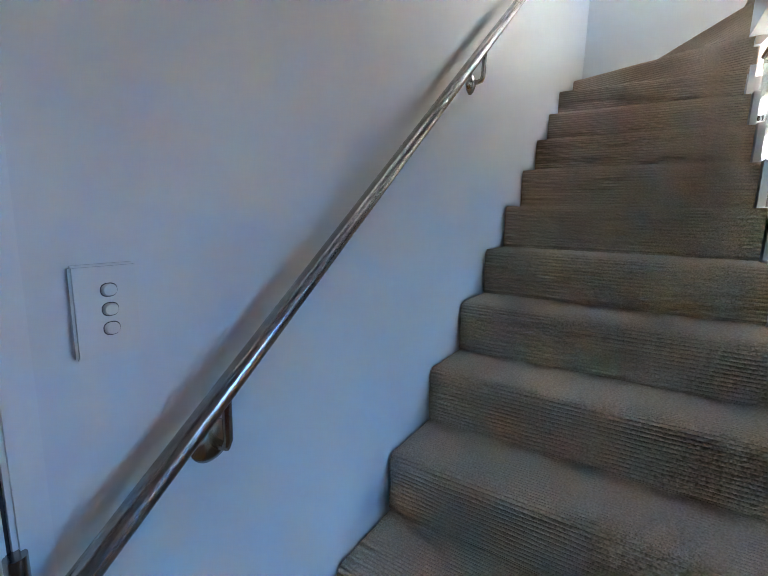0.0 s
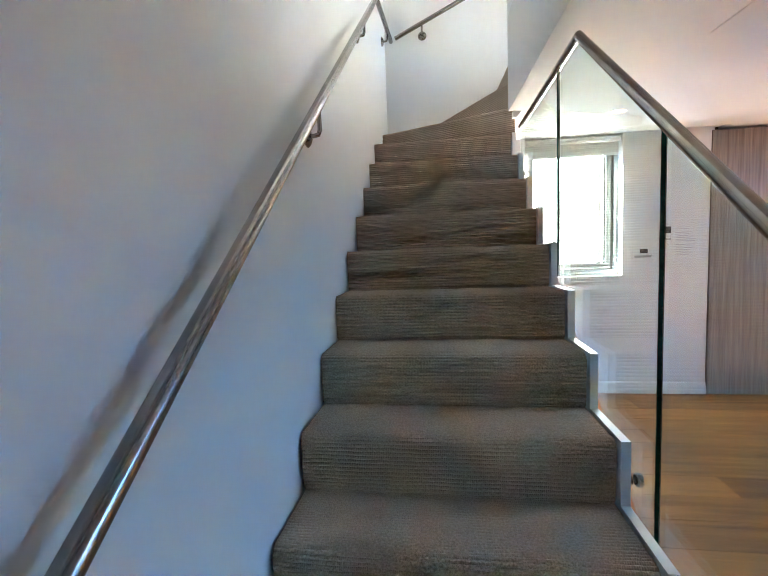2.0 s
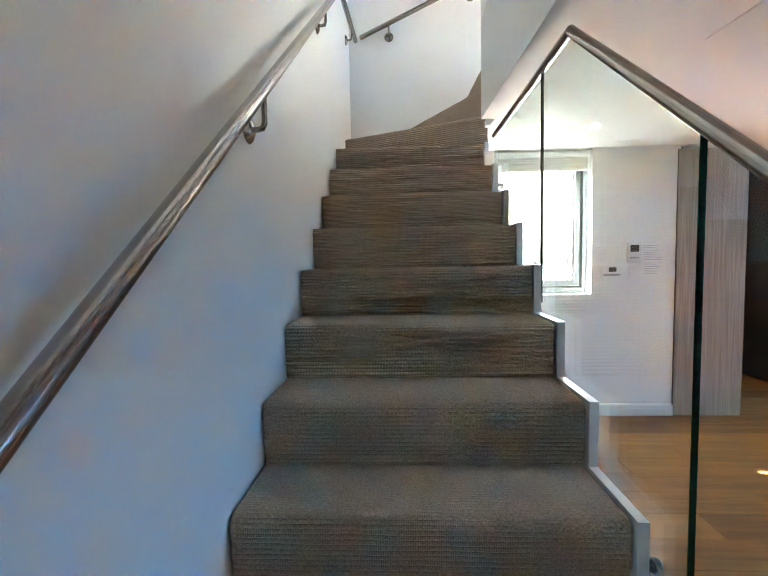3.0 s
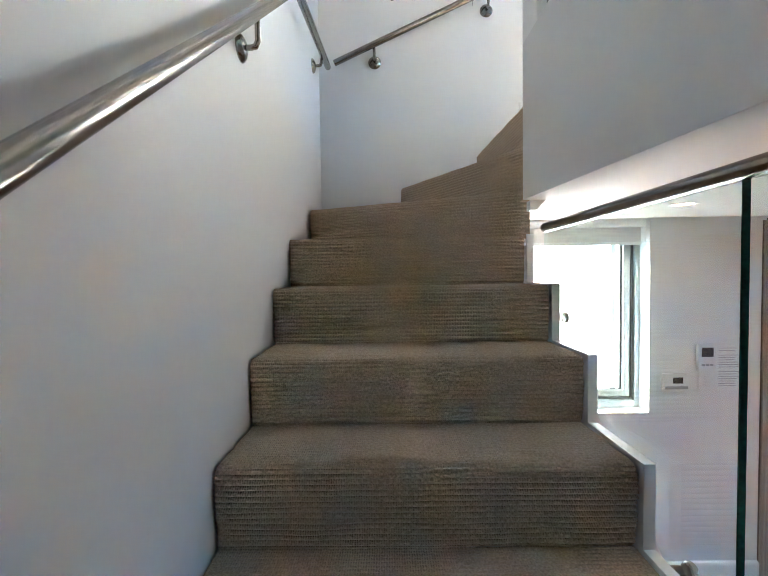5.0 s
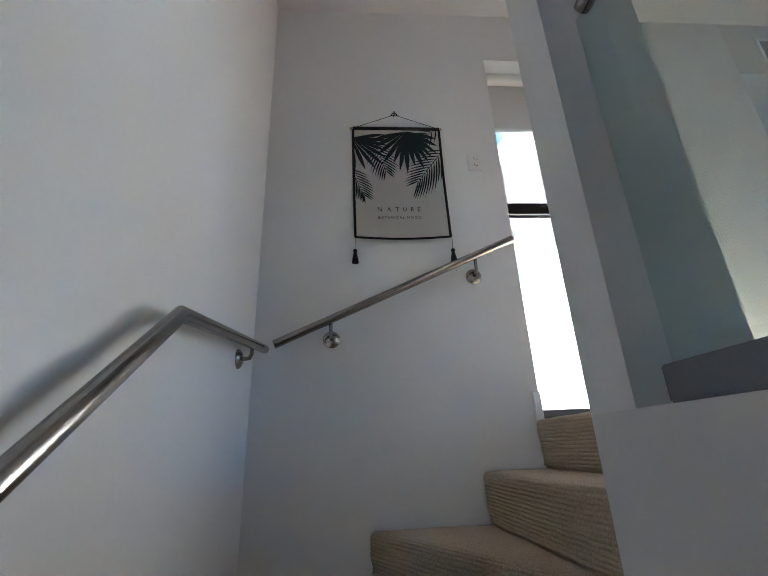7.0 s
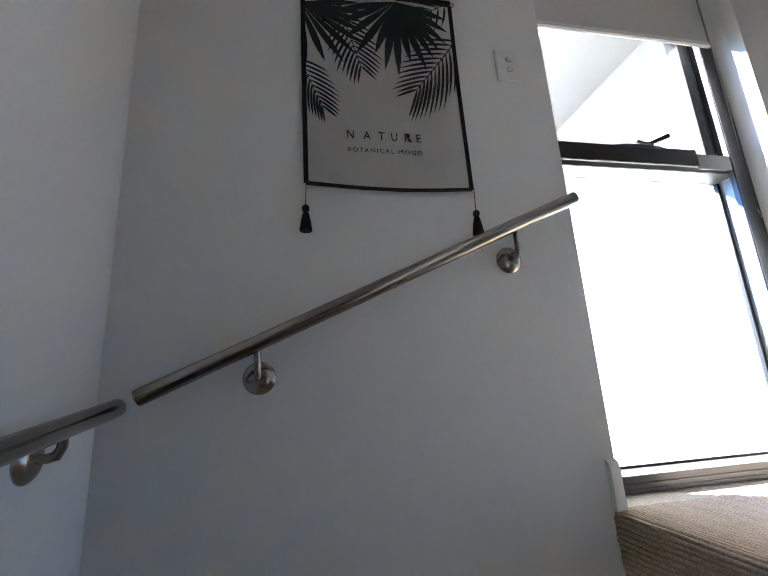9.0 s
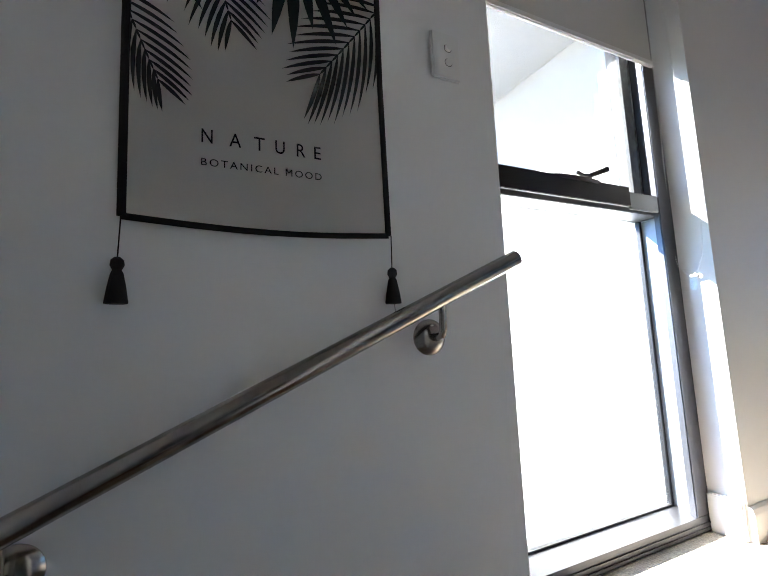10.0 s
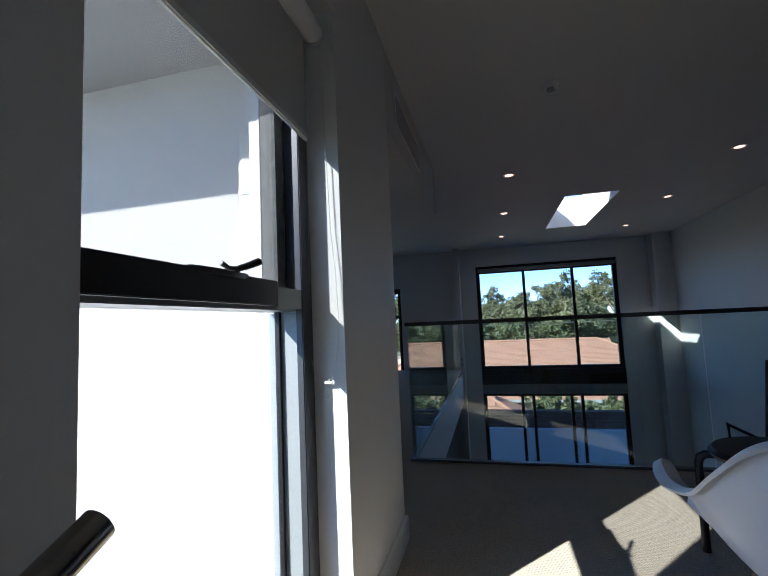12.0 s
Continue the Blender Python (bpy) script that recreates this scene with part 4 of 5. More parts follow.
ribbon([(TX0, CY, TZ1), (TX0 + 0.001, CY, 3.3), (TX0 + 0.004, CY, TZ0)], 0.0065)
ribbon([(TX1, CY, TZ1), (TX1 - 0.001, CY, 3.3), (TX1 + 0.004, CY, TZ0)], 0.0065)
ribbon([(TX0 + 0.004 + 0.442 * j / 10, CY, TZ0 - 0.010 * math.sin(math.pi * j / 10)) for j in range(11)], 0.0055)
part("edging", tube([(TX0, CY, TZ1), (TX1, CY, TZ1)], 0.0095, 12), BLACK_CLOTH, tapestry, "black sewn sleeve", smooth=True)
part("dowel", tube([(TX0 - 0.016, CY, TZ1), (TX1 + 0.014, CY, TZ1)], 0.0062, 12), DOWEL, tapestry)
part("cord", tube([(TX0 + 0.01, CY, TZ1 + 0.006), (0.625, CY - 0.002, 3.692), (0.645, CY - 0.002, 3.692), (TX1 - 0.01, CY, TZ1 + 0.006)], 0.0014, 8), BLACK_CLOTH, tapestry)
hook = part("hook", tube([(0.635, END, 3.698), (0.635, END - 0.02, 3.698), (0.635, END - 0.024, 3.71)], 0.004, 10), DARK_STEEL, tapestry)
part("knot", tube([(0.618, CY - 0.003, 3.690), (0.626, CY - 0.006, 3.702), (0.642, CY - 0.006, 3.703), (0.652, CY - 0.003, 3.692)], 0.003, 8), BLACK_CLOTH, tapestry)
random.seed(12)
FZ = CY - 0.0026
D = math.pi / 180
def print_on(name, bm, mat, lift):
    bm = clip(bm, TX0 + 0.006, TX1 - 0.006, TZ0, TZ1 - 0.012)
    bmesh.ops.remove_doubles(bm, verts=bm.verts[:], dist=0.0006)
    bmesh.ops.translate(bm, verts=bm.verts[:], vec=(0, FZ - lift * 0.3, 0))
    tagged(part(name, bm, mat, tapestry), kind="stuff")


print_on("printed_frond", frond((0.412, 3.352), -70 * D, 0.150, 3 * D, 9, 0.0033, (38, 0.115), (58, 0.105)), FROND, 0.0)
print_on("printed_frond", frond((0.536, 3.502), -76 * D, 0.158, 2 * D, 9, 0.0036, (56, 0.130), (62, 0.120)), FROND, 0.0004)
print_on("printed_frond", frond((0.868, 3.470), -125 * D, 0.225, -2 * D, 11, 0.0040, (60, 0.145), (44, 0.205)), FROND, 0.0008)
print_on("printed_frond", frond((0.845, 3.60), -150 * D, 0.17, 6 * D, 7, 0.0033, (50, 0.08), (60, 0.11)), FROND, 0.0012)
print_on("printed_fan", fan((0.412, 3.545), [(-86, 0.215), (-71, 0.205), (-58, 0.225), (-46, 0.225), (-35, 0.215), (-24, 0.20), (-14, 0.19), (-4, 0.20), (8, 0.17)], 0.0100), PALM, 0.0016)
print_on("printed_fan", fan((0.690, 3.588), [(-163, 0.18), (-150, 0.20), (-136, 0.215), (-122, 0.235), (-110, 0.205), (-100, 0.25), (-91, 0.262), (-81, 0.215), (-71, 0.245), (-61, 0.215), (-52, 0.20), (-42, 0.20), (-30, 0.18), (-16, 0.16)], 0.0115), PALM, 0.0020)
for text, x, w in (("N", 0.532, 0.017), ("A", 0.575, 0.019), ("T", 0.615, 0.018), ("U", 0.651, 0.0165), ("R", 0.689, 0.0155), ("E", 0.721, 0.0125)):
    lettering(text, 0.024, w, x, 3.118, FZ - 0.0002, BLACK_CLOTH, tapestry)
lettering("BOTANICAL MOOD", 0.0125, 0.202, 0.532, 3.079, FZ - 0.0002, BLACK_CLOTH, tapestry, space=1.3)


def tassel(x, z, tail):
    t = part("tassel", lathe([(0.004, 0.0), (0.0085, -0.004), (0.0095, -0.012), (0.006, -0.019), (0.0085, -0.024), (0.0125, -0.045), (0.0155, -0.066), (0.0150, -0.068)], (x, CY - 0.006, z), (0, 0, 1), 18),
             BLACK_CLOTH, tapestry, smooth=True)
    part("cord", tube([(x + 0.002, CY - 0.004, TZ0), (x, CY - 0.006, z)], 0.0011, 6), BLACK_CLOTH, t)
    if tail:
        part("thread", tube([(x + 0.002, CY - 0.006, z - 0.066), (x + 0.005, CY - 0.006, z - 0.115)], 0.0006, 6), BLACK_CLOTH, t)


tassel(TX0 + 0.002, 2.921, False)
tassel(TX1 + 0.006, 2.921, True)


# ---- chairs on the upper floor ----
def smooth_at(v, xs, ys):
    """A smooth curve through a few heights."""
    i = max(j for j in range(len(xs) - 1) if xs[j] <= v)
    t = (v - xs[i]) / (xs[i + 1] - xs[i])
    p0, p1, p2, p3 = ys[max(i - 1, 0)], ys[i], ys[i + 1], ys[min(i + 2, len(ys) - 1)]
    return p1 + 0.5 * t * (p2 - p0 + t * (2 * p0 - 5 * p1 + 4 * p2 - p3 + t * (3 * (p1 - p2) + p3 - p0)))


def shell_chair(at, turn):
    """A moulded armchair shell on splayed timber legs, facing +y."""
    m = Matrix.Translation(at) @ Matrix.Rotation(radians(turn), 4, "Z")
    chair = thing("shell_armchair", at, "white moulded plastic shell armchair on timber legs", "chair")
    nu, nv = 40, 64
    vs = (0.0, 0.10, 0.18, 0.28, 0.42, 0.55, 0.70, 0.85, 1.0)
    rim = (0.39, 0.462, 0.527, 0.570, 0.548, 0.572, 0.645, 0.715, 0.75)
    half = (0.12, 0.21, 0.242, 0.262, 0.270, 0.275, 0.265, 0.225, 0.12)
    lead = (0.0, 0.05, 0.09, 0.12, 0.15, 0.14, 0.11, 0.075, 0.02)
    mid_y = (0.10, 0.11, 0.105, 0.06, -0.06, -0.16, -0.22, -0.26, -0.285)
    mid_z = (0.39, 0.39, 0.385, 0.365, 0.36, 0.385, 0.48, 0.61, 0.75)
    shape = []
    for i in range(nv + 1):
        v = min(i / nv, 0.9999)
        h, w, f, cy, cz = (smooth_at(v, vs, ys) for ys in (rim, half, lead, mid_y, mid_z))
        row = []
        for j in range(nu + 1):
            u = 2 * j / nu - 1
            k = abs(u)
            row.append(Vector((w * math.copysign(k ** 0.8, u), cy + f * k ** 2.4, cz + (h - cz) * k ** 2.6)))
        shape.append(row)
    # the rolled lip round the rim
    for i, row in enumerate(list(shape)):
        lips = []
        for j, side in ((0, -1), (nu, 1)):
            along = shape[min(i + 1, nv)][j if len(shape[min(i + 1, nv)]) == nu + 1 else (2 if j == 0 else nu + 2)] - shape[max(i - 1, 0)][j if len(shape[max(i - 1, 0)]) == nu + 1 else (2 if j == 0 else nu + 2)]
            out = Vector((along.y, -along.x, 0)) * -side
            out = (out.normalized() if out.length > 1e-6 else Vector((0, 1, 0))) * 0.75 + Vector((side, 0, 0)) * 0.25
            wide = (0.75 + 0.95 * math.exp(-((i / nv - 0.37) / 0.10) ** 2)) * min(1.0, 0.2 + 2.6 * i / nv)
            lips.append([row[j] + out * 0.012 * wide + Vector((0, 0, 0.005)), row[j] + out * 0.024 * wide + Vector((0, 0, -0.004 * wide))])
        shape[i] = [lips[0][1], lips[0][0]] + row + lips[1]
    bm = bmesh.new()
    grid = [[bm.verts.new(m @ p) for p in row] for row in shape]
    for a, b in zip(grid, grid[1:]):
        for j in range(len(a) - 1):
            bm.faces.new((a[j], a[j + 1], b[j + 1], b[j]))
    bm.normal_update()
    under = [[bm.verts.new(v.co - v.normal * 0.008) for v in row] for row in grid]
    for a, b in zip(under, under[1:]):
        for j in range(len(a) - 1):
            bm.faces.new((a[j], b[j], b[j + 1], a[j + 1]))
    ring = [(i, 0) for i in range(nv)] + [(nv, j) for j in range(len(grid[0]) - 1)] + [(i, len(grid[0]) - 1) for i in range(nv, 0, -1)] + [(0, j) for j in range(len(grid[0]) - 1, 0, -1)]
    for (i, j), (k, l) in zip(ring, ring[1:] + ring[:1]):
        bm.faces.new((grid[i][j], grid[k][l], under[k][l], under[i][j]))
    part("shell", bm, SHELL, chair, "white plastic seat shell", smooth=True)
    for sx in (-1, 1):
        for sy in (-1, 1):
            part("leg", tube([m @ Vector((sx * 0.13, sy * 0.11 - 0.02, 0.365)), m @ Vector((sx * 0.24, sy * 0.23 - 0.02, 0.0))], [0.016, 0.010], 14), DOWEL, chair, smooth=True)
        part("brace", tube([m @ Vector((sx * 0.14, -0.14, 0.32)), m @ Vector((sx * 0.20, 0.165, 0.13))], 0.004, 8), DARK_STEEL, chair)
    return chair


def black_chair(at, turn):
    """A black padded chair with round metal legs and arm loops."""
    m = Matrix.Translation(at) @ Matrix.Rotation(radians(turn), 4, "Z")
    chair = thing("black_chair", at, "black padded chair on black tubular legs", "chair")
    bm = lathe([(0.19, 0.0), (0.225, 0.010), (0.235, 0.026), (0.22, 0.042), (0.15, 0.048)], m @ Vector((0.0, 0.0, 0.375)), (0, 0, 1), 32)
    part("seat", bm, BLACK_SEAT, chair, "black round padded seat", smooth=True)
    for sx in (-1, 1):
        for sy in (-1, 1):
            part("leg", tube([m @ Vector((sx * 0.13, sy * 0.12, 0.385)), m @ Vector((sx * 0.182, sy * 0.16, 0.378)), m @ Vector((sx * 0.196, sy * 0.172, 0.365)), m @ Vector((sx * 0.201, sy * 0.177, 0.34)), m @ Vector((sx * 0.203, sy * 0.178, 0.0))], 0.015, 14), BLACK_FRAME, chair, smooth=True)
        part("back_post", tube([m @ Vector((sx * 0.19, -0.18, 0.38)), m @ Vector((sx * 0.21, -0.26, 0.72))], 0.011, 12), BLACK_FRAME, chair, smooth=True)
        part("arm_rod", tube([m @ Vector((sx * 0.205, 0.0, 0.405)), m @ Vector((sx * 0.215, -0.008, 0.47)), m @ Vector((sx * 0.205, -0.15, 0.40))], 0.006, 10), BLACK_FRAME, chair, smooth=True)
    part("backrest", tube([m @ Vector((0.21 * math.cos(a * D), -0.26 - 0.05 * math.sin(a * D), 0.70)) for a in range(0, 181, 15)], 0.022, 12), BLACK_SEAT, chair, smooth=True)
    return chair


shell_chair((1.86, 3.185, UPPER), -90)
black_chair((2.70, 2.84, UPPER), 27)
basket = thing("dark_armchair", (8.2, 6.2, UPPER), "dark armchair in the far room", "chair")
part("seat", boxes((7.9, 8.5, 5.85, 6.4, UPPER + 0.15, UPPER + 0.42), bevel=0.06), BLACK_SEAT, basket, smooth=True)
part("backrest", boxes((8.4, 8.58, 5.85, 6.4, UPPER + 0.40, UPPER + 0.85), bevel=0.06), BLACK_SEAT, basket, smooth=True)
for lx in (7.96, 8.44):
    for ly in (5.91, 6.34):
        part("leg", tube([(lx, ly, UPPER), (lx, ly, UPPER + 0.17)], 0.015, 10), BLACK_FRAME, basket)


# ---- outside ----
GROUND = -5.0
bm = bmesh.new()
bmesh.ops.create_grid(bm, x_segments=2, y_segments=2, size=2500, matrix=Matrix.Translation((0, 0, GROUND)))
setting("ground", bm, EARTH, "grassy ground reaching to the horizon", "ground")
setting("wall_wing", boxes((2.1, 2.3, END + 0.272, 9.0, GROUND, 4.1)), RENDER, "white rendered outer wall of the next wing", "wall")
setting("eave", boxes((1.60, 2.6, END + 0.272, 9.2, 4.1, 4.16), (1.565, 1.60, END + 0.272, 9.2, 4.1, 4.26)), PLATE_DARK, "grey eave with its fascia", "eave")
pipe = thing("downpipe", (2.06, 4.66, 0.0), "white painted downpipe on the outer wall", "downpipe")
part("pipe", tube([(2.13, 4.62, 3.79), (2.085, 4.62, 3.79), (2.052, 4.62, 3.755), (2.052, 4.62, GROUND)], 0.04, 20), RENDER, pipe, smooth=True)
for z in (3.56, 2.0):
    part("bracket", tube([(2.052, 4.62, z), (2.052, 4.62, z + 0.02)], 0.043, 20), RENDER, pipe)
# balcony and brick parapet
setting("balcony_floor", boxes((FX + 0.2, 12.0, -1.5, 9.0, -0.75, FLOOR - 0.06)), MORTAR, "tiled balcony floor", "floor")
# parapet stands in shade; its colour carries that darkness
setting("balcony_wall", boxes((11.8, 11.95, -1.5, 9.0, -0.75, 0.387)), BLUE_SHADE, "balcony parapet toned blue-grey to stand for its shade", "wall")
parapet = setting("brick_parapet", boxes((12.02, 12.2, -2.5, 10.0, GROUND, 0.70)), MORTAR, "dark brick parapet wall past the balcony", "wall")
me_brick = bpy.data.meshes.new("brick")
bm = boxes((-0.03, 0.03, -0.112, 0.112, -0.036, 0.036), bevel=0.003)
bm.to_mesh(me_brick)
bm.free()
me_brick.materials.append(BRICK)
for row in range(6):
    for i in range(26):
        ob = new("brick", me_brick)
        ob.parent = parapet
        ob.location = (12.005, 0.4 + i * 0.235 + (row % 2) * 0.117, 0.66 - row * 0.085)
for i in range(90):
    ob = new("brick", me_brick)
    ob.parent = parapet
    ob.location = (12.10, 0.35 + i * 0.067, 0.74)
    ob.rotation_euler = (0, 0, math.pi / 2)


def hip_roof(at, length, width, eave_z, ridge_z, name="house"):
    """A house with a hipped tile roof; each visible course of tiles is a ridge across the slope."""
    x, y = at
    house = thing(name, (x, y, GROUND), "suburban house with a hipped terracotta tile roof", "house", "houses")
    hl, hw = length / 2, width / 2
    part("wall", boxes((x - hw + 0.5, x + hw - 0.5, y - hl + 0.5, y + hl - 0.5, GROUND, eave_z)), CREAM, house)
    bm = bmesh.new()
    e = [bm.verts.new(p) for p in ((x - hw, y - hl, eave_z), (x + hw, y - hl, eave_z), (x + hw, y + hl, eave_z), (x - hw, y + hl, eave_z))]
    r = [bm.verts.new((x, y - hl + hw, ridge_z)), bm.verts.new((x, y + hl - hw, ridge_z))]
    for f in ((e[0], e[1], r[0]), (e[1], e[2], r[1], r[0]), (e[2], e[3], r[1]), (e[3], e[0], r[0], r[1]), (e[3], e[2], e[1], e[0])):
        bm.faces.new(f)
    roof = part("roof", bm, TERRACOTTA, house, "terracotta tiled roof")
    ridge = [((x, y - hl + hw, ridge_z), (x, y + hl - hw, ridge_z)), ((x - hw, y - hl, eave_z), (x, y - hl + hw, ridge_z)), ((x - hw, y + hl, eave_z), (x, y + hl - hw, ridge_z))]
    for a, b in ridge:
        part("ridge_cap", tube([a, b], 0.10, 8), TERRACOTTA, roof)
    n = 44
    for i in range(1, n):
        s = i / n
        z = eave_z + (ridge_z - eave_z) * s
        part("tile_course", boxes((x - hw + hw * s - 0.02, x - hw + hw * s + 0.03, y - hl + hw * s, y + hl - hw * s, z - 0.02, z + 0.012)), TERRACOTTA, roof)
    part("gutter", boxes((x - hw - 0.1, x - hw + 0.02, y - hl - 0.05, y + hl + 0.05, eave_z - 0.14, eave_z)), PLATE_DARK, house)
    end = y - hl + hw
    part("gablet_roof", plate([(x - 1.24, ridge_z - 0.586), (x + 1.24, ridge_z - 0.586), (x, ridge_z + 0.004)], "y", end - 0.72, end + 0.02), TERRACOTTA, roof)
    part("gablet", plate([(x - 1.2, ridge_z - 0.58), (x + 1.2, ridge_z - 0.58), (x, ridge_z - 0.01)], "y", end - 0.74, end - 0.721), DARK_STEEL, roof, "dark louvred gablet")
    for sx in (-1, 1):
        part("barge_board", tube([(x + sx * 1.3, end - 0.74, ridge_z - 0.61), (x, end - 0.74, ridge_z + 0.03)], 0.035, 6), TERRACOTTA, roof)
    return house


hip_roof((33.5, 2.2), 24.0, 13.0, -1.7, 1.38)
hip_roof((25.5, 5.4), 6.4, 5.0, -2.2, -0.95)
flats = thing("apartment_building", (45.0, 14.0, GROUND), "cream apartment block behind the hedge", "building")
part("wall", boxes((44.0, 52.0, 8.0, 20.0, GROUND, -1.0)), CREAM, flats)
for i in range(4):
    win = part("window", boxes((43.95, 44.02, 9.0 + i * 2.6, 10.2 + i * 2.6, -3.2, -1.9)), PLATE_DARK, flats)
neighbour = thing("neighbour_building", (0.0, 16.0, GROUND), "pale rendered neighbouring building", "building")
part("wall", boxes((-6.0, 1.6, 14.0, 20.0, GROUND, 3.2)), BLUE_SHADE, neighbour)
for wx in (-3.2, -0.6):
    part("window", boxes((wx, wx + 1.3, 13.96, 14.02, 0.2, 1.6)), SCREEN, neighbour)


def tree(at, height, spread, seed, leaf_mat, base=GROUND, clumps=60, leaves=34, leaf=0.28, low=0.38):
    """A gum tree: tapered trunk, forking limbs and a ragged crown of small leaf sprays."""
    rnd = random.Random(seed)
    x, y = at
    t = thing("tree", (x, y, base), "tall eucalyptus tree with pale trunk and ragged crown", "tree", "trees")
    tips = []
    bm = bmesh.new()
    top = Vector((x + rnd.uniform(-0.5, 0.5), y + rnd.uniform(-0.8, 0.8), base + height * 0.72))
    mid = Vector((x + rnd.uniform(-0.3, 0.3), y + rnd.uniform(-0.4, 0.4), base + height * 0.38))
    tube([(x, y, base), mid, top], [height * 0.022, height * 0.016, height * 0.005], 8, bm)
    for i in range(9):
        a = rnd.uniform(0, 2 * math.pi)
        s = mid.lerp(top, rnd.uniform(0.0, 0.85))
        e = s + Vector((math.cos(a) * spread * rnd.uniform(0.4, 0.85), math.sin(a) * spread * rnd.uniform(0.4, 0.85), height * rnd.uniform(0.06, 0.3)))
        k = s.lerp(e, 0.5) + Vector((0, 0, -height * 0.02))
        tube([s, k, e], [height * 0.008, height * 0.005, height * 0.002], 6, bm)
        tips += [e, s.lerp(e, 0.7)]
    part("trunk", bm, BARK, t, "pale bare trunk and limbs", smooth=True)
    verts, faces = [], []
    for c in range(clumps):
        q = rnd.choice(tips) if rnd.random() < 0.75 else top
        cc = q + Vector((rnd.gauss(0, spread * 0.15), rnd.gauss(0, spread * 0.15), rnd.gauss(height * 0.02, height * 0.045)))
        cc.z = max(cc.z, base + height * low)
        size = spread * rnd.uniform(0.09, 0.19)
        for i in range(leaves):
            d = Vector((rnd.gauss(0, 1), rnd.gauss(0, 1), rnd.gauss(0, 0.6))).normalized() * size * rnd.uniform(0.3, 1.0)
            p = cc + d
            u = Vector((rnd.gauss(0, 1), rnd.gauss(0, 1), rnd.gauss(0, 1))).normalized() * leaf * rnd.uniform(0.6, 1.3)
            w = u.cross(Vector((rnd.gauss(0, 1), rnd.gauss(0, 1), rnd.gauss(0, 1)))).normalized() * leaf * 0.36
            b = len(verts)
            verts += [p - u, p + w, p + u, p - w]
            faces.append((b, b + 1, b + 2, b + 3))
    me = bpy.data.meshes.new("crown")
    me.from_pydata([tuple(v) for v in verts], [], faces)
    me.materials.append(leaf_mat)
    ob = new("crown", me)
    ob.parent = t
    ob.matrix_parent_inverse = Matrix.Translation(-Vector(t.location))
    ob["label"] = "grey-green ragged leaf crown"
    ob["kind"] = "stuff"
    return t


for i, (x, y, h, s) in enumerate(((58, 10.5, 11.4, 4.2), (63, 5.5, 11.9, 4.6), (57, 1.5, 11.6, 4.0), (62, -2.5, 12.0, 4.6), (58, -7.0, 12.6, 4.2), (55, -11.0, 14.2, 4.6),
                                  (64, -17.0, 14.0, 5.0), (66, 16.0, 13.0, 5.0), (62, 24.0, 13.5, 5.0), (72, 0.0, 13.0, 5.5), (72, -9.0, 13.5, 5.5), (70, 11.0, 13.0, 5.5), (48, 7.5, 9.5, 4.2), (48, 2.5, 9.0, 4.0), (47, -3.0, 9.2, 4.0), (48, -9.0, 9.8, 4.2), (50, 13.0, 9.5, 4.5), (80, 5.0, 13.0, 6.0), (80, -5.0, 13.0, 6.0))):
    tree((x, y), h, s, 20 + i, LEAF if i % 3 else LEAF_DARK, clumps=95 if i == 5 else 200, leaves=70, leaf=0.21, low=0.5 if i == 5 else 0.2)
for i in range(11):
    tree((20.5 + (i % 2) * 1.2, -5.0 + i * 0.72), 4.5 + 0.35 * (i % 3), 1.1, 60 + i, LEAF_DARK if i % 2 else LEAF, clumps=110, leaves=60, leaf=0.10, low=0.1)
poles = thing("power_line", (40, -30, GROUND), "overhead power lines between two timber poles", "power line")
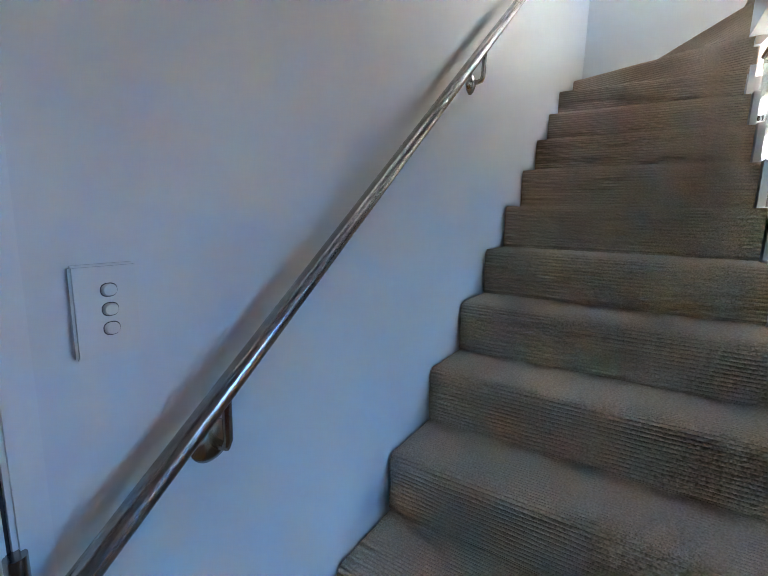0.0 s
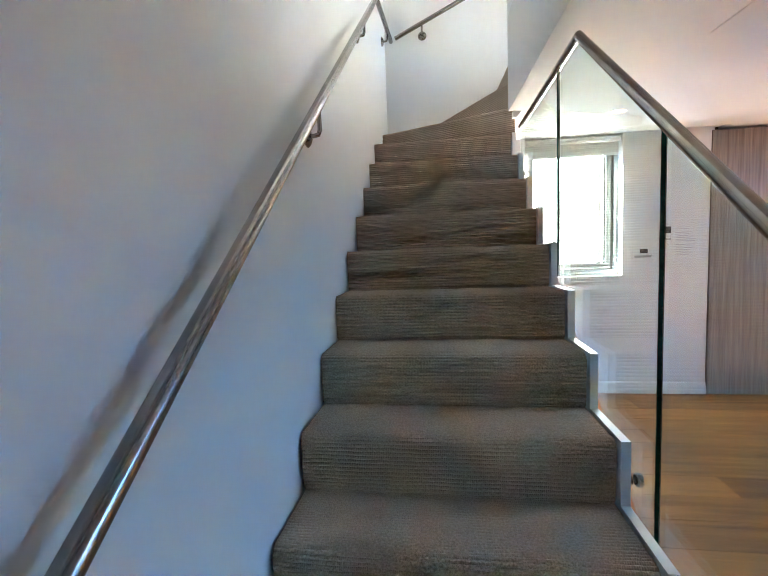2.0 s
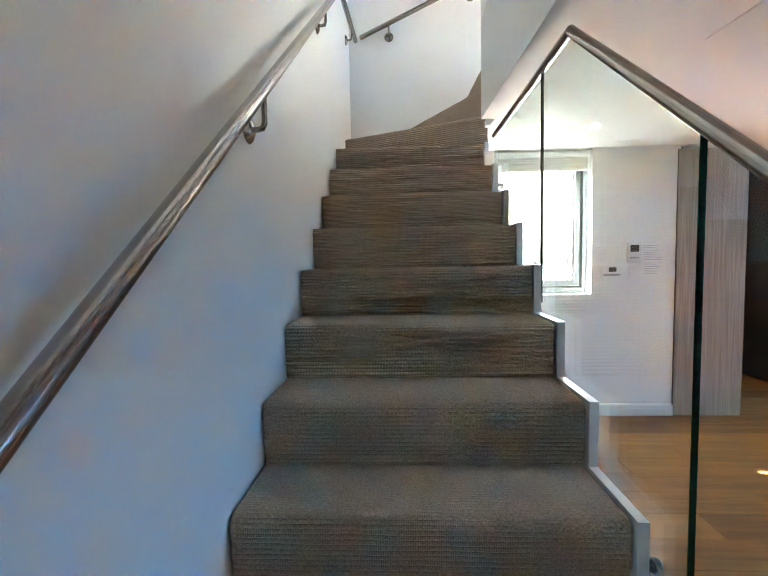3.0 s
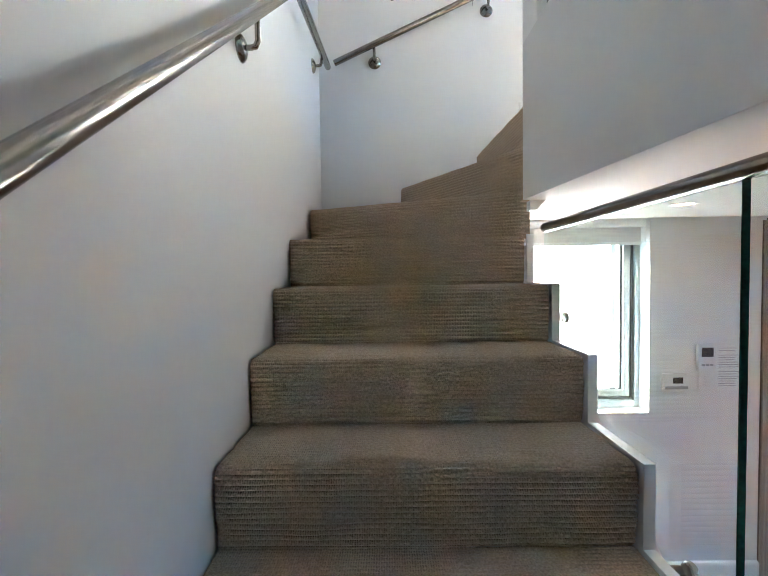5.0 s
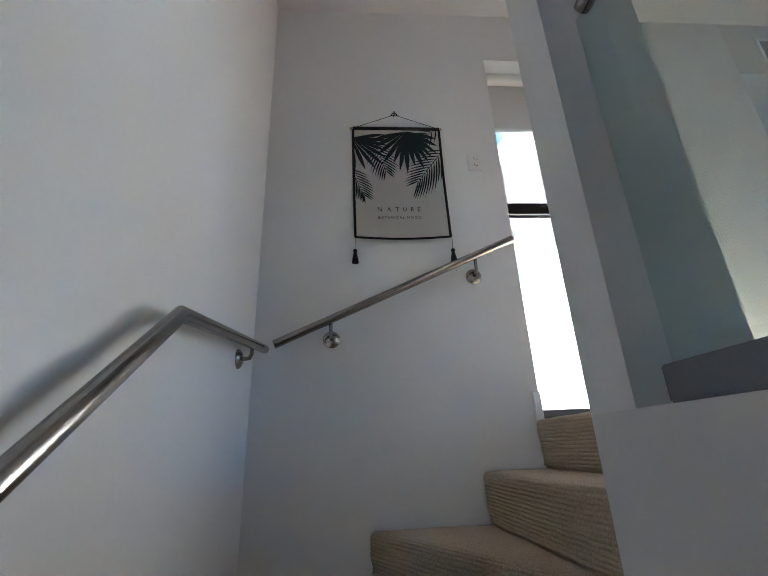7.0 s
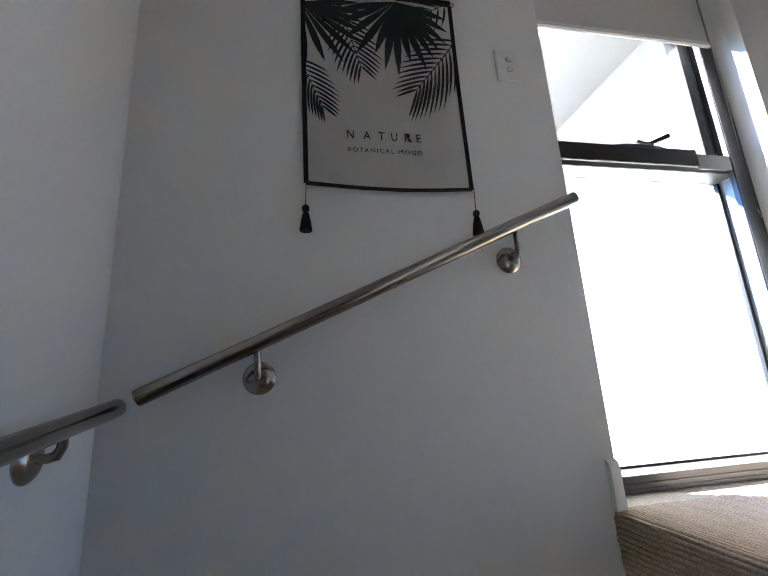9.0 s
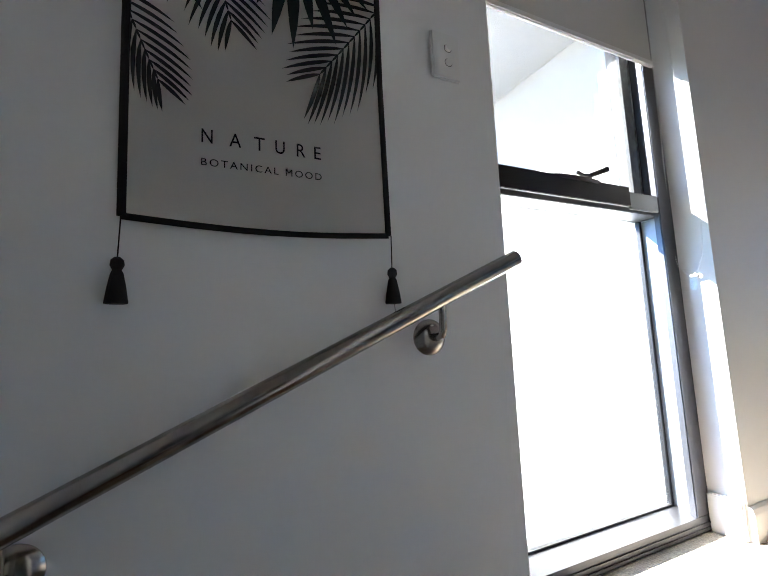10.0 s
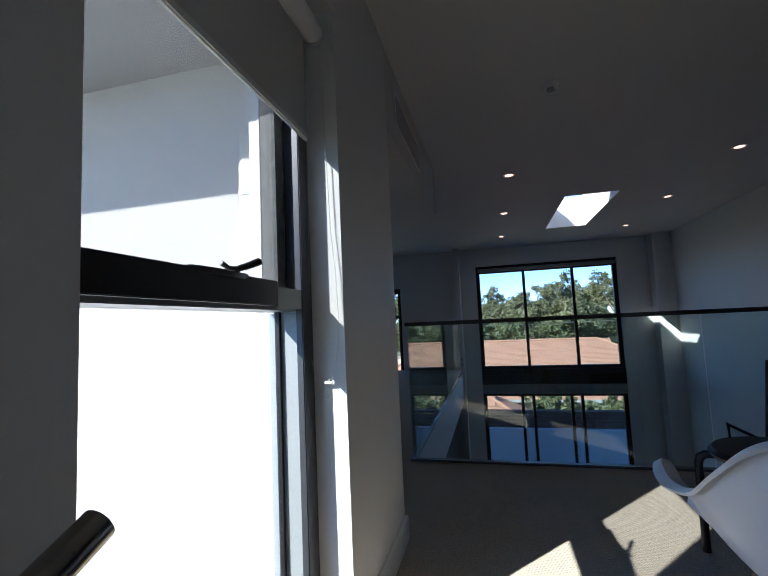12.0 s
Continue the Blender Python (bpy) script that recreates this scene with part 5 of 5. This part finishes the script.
for py in (-30.0, 30.0):
    part("pole", tube([(40, py, GROUND), (40, py, 4.6)], [0.16, 0.11], 10), BARK, poles)
    part("crossarm", boxes((39.2, 40.8, py - 0.06, py + 0.06, 3.9, 4.02)), BARK, poles)
for i in range(3):
    part("cable", tube([(39.4 + i * 0.6, -30 + j * 6, 4.04 - 1.6 * (1 - ((j - 5) / 5) ** 2)) for j in range(11)], 0.02, 6), CABLE, poles)

# ---- oak boards of the hall ----
boards = thing("floor_boards", (2.0, 2.0, FLOOR), "wide honey oak floorboards laid across the hall", "floor", kind="structure")
random.seed(9)
meshes = {}
for row in range(31):
    y0 = BACK + row * 0.2
    if y0 > 4.6:
        break
    x = 0.93 - (row % 3) * 0.7 if y0 > 0.9 else 0.0
    x = max(x, 0.0)
    start = 0.93 if y0 > 0.9 else 0.01
    cut = start
    first = random.uniform(0.5, 1.7)
    while cut < 9.14:
        nxt = min(cut + (first if cut == start else 1.9), 9.145)
        ln = round(nxt - cut, 3)
        me = meshes.get(ln)
        if me is None:
            bm = boxes((0, ln - 0.0015, 0, 0.1985, -0.019, 0), bevel=0.0008)
            me = bpy.data.meshes.new("board")
            bm.to_mesh(me)
            bm.free()
            me.materials.append(OAK)
            meshes[ln] = me
        ob = new("board", me)
        ob.parent = boards
        ob.matrix_parent_inverse = Matrix.Translation(-Vector(boards.location))
        ob.location = (cut, y0, FLOOR)
        cut = nxt
for row in range(15):
    y0 = BACK + (31 + row) * 0.2
    ob = new("board", meshes[max(meshes)])
    ob.parent = boards
    ob.matrix_parent_inverse = Matrix.Translation(-Vector(boards.location))
    ob.location = (2.64 + 0.3 * (row % 3), y0, FLOOR)
# access panel lines in the hall ceiling
hatch = thing("access_panel", (1.8, 2.2, soffit_z(2.2)), "flush white ceiling access panel", "panel")
part("lid", plate([(1.88, soffit_z(1.88) - 0.003), (2.485, soffit_z(2.485) - 0.003), (2.485, soffit_z(2.485)), (1.88, soffit_z(1.88))], "x", 1.505, 2.10), CEIL, hatch)
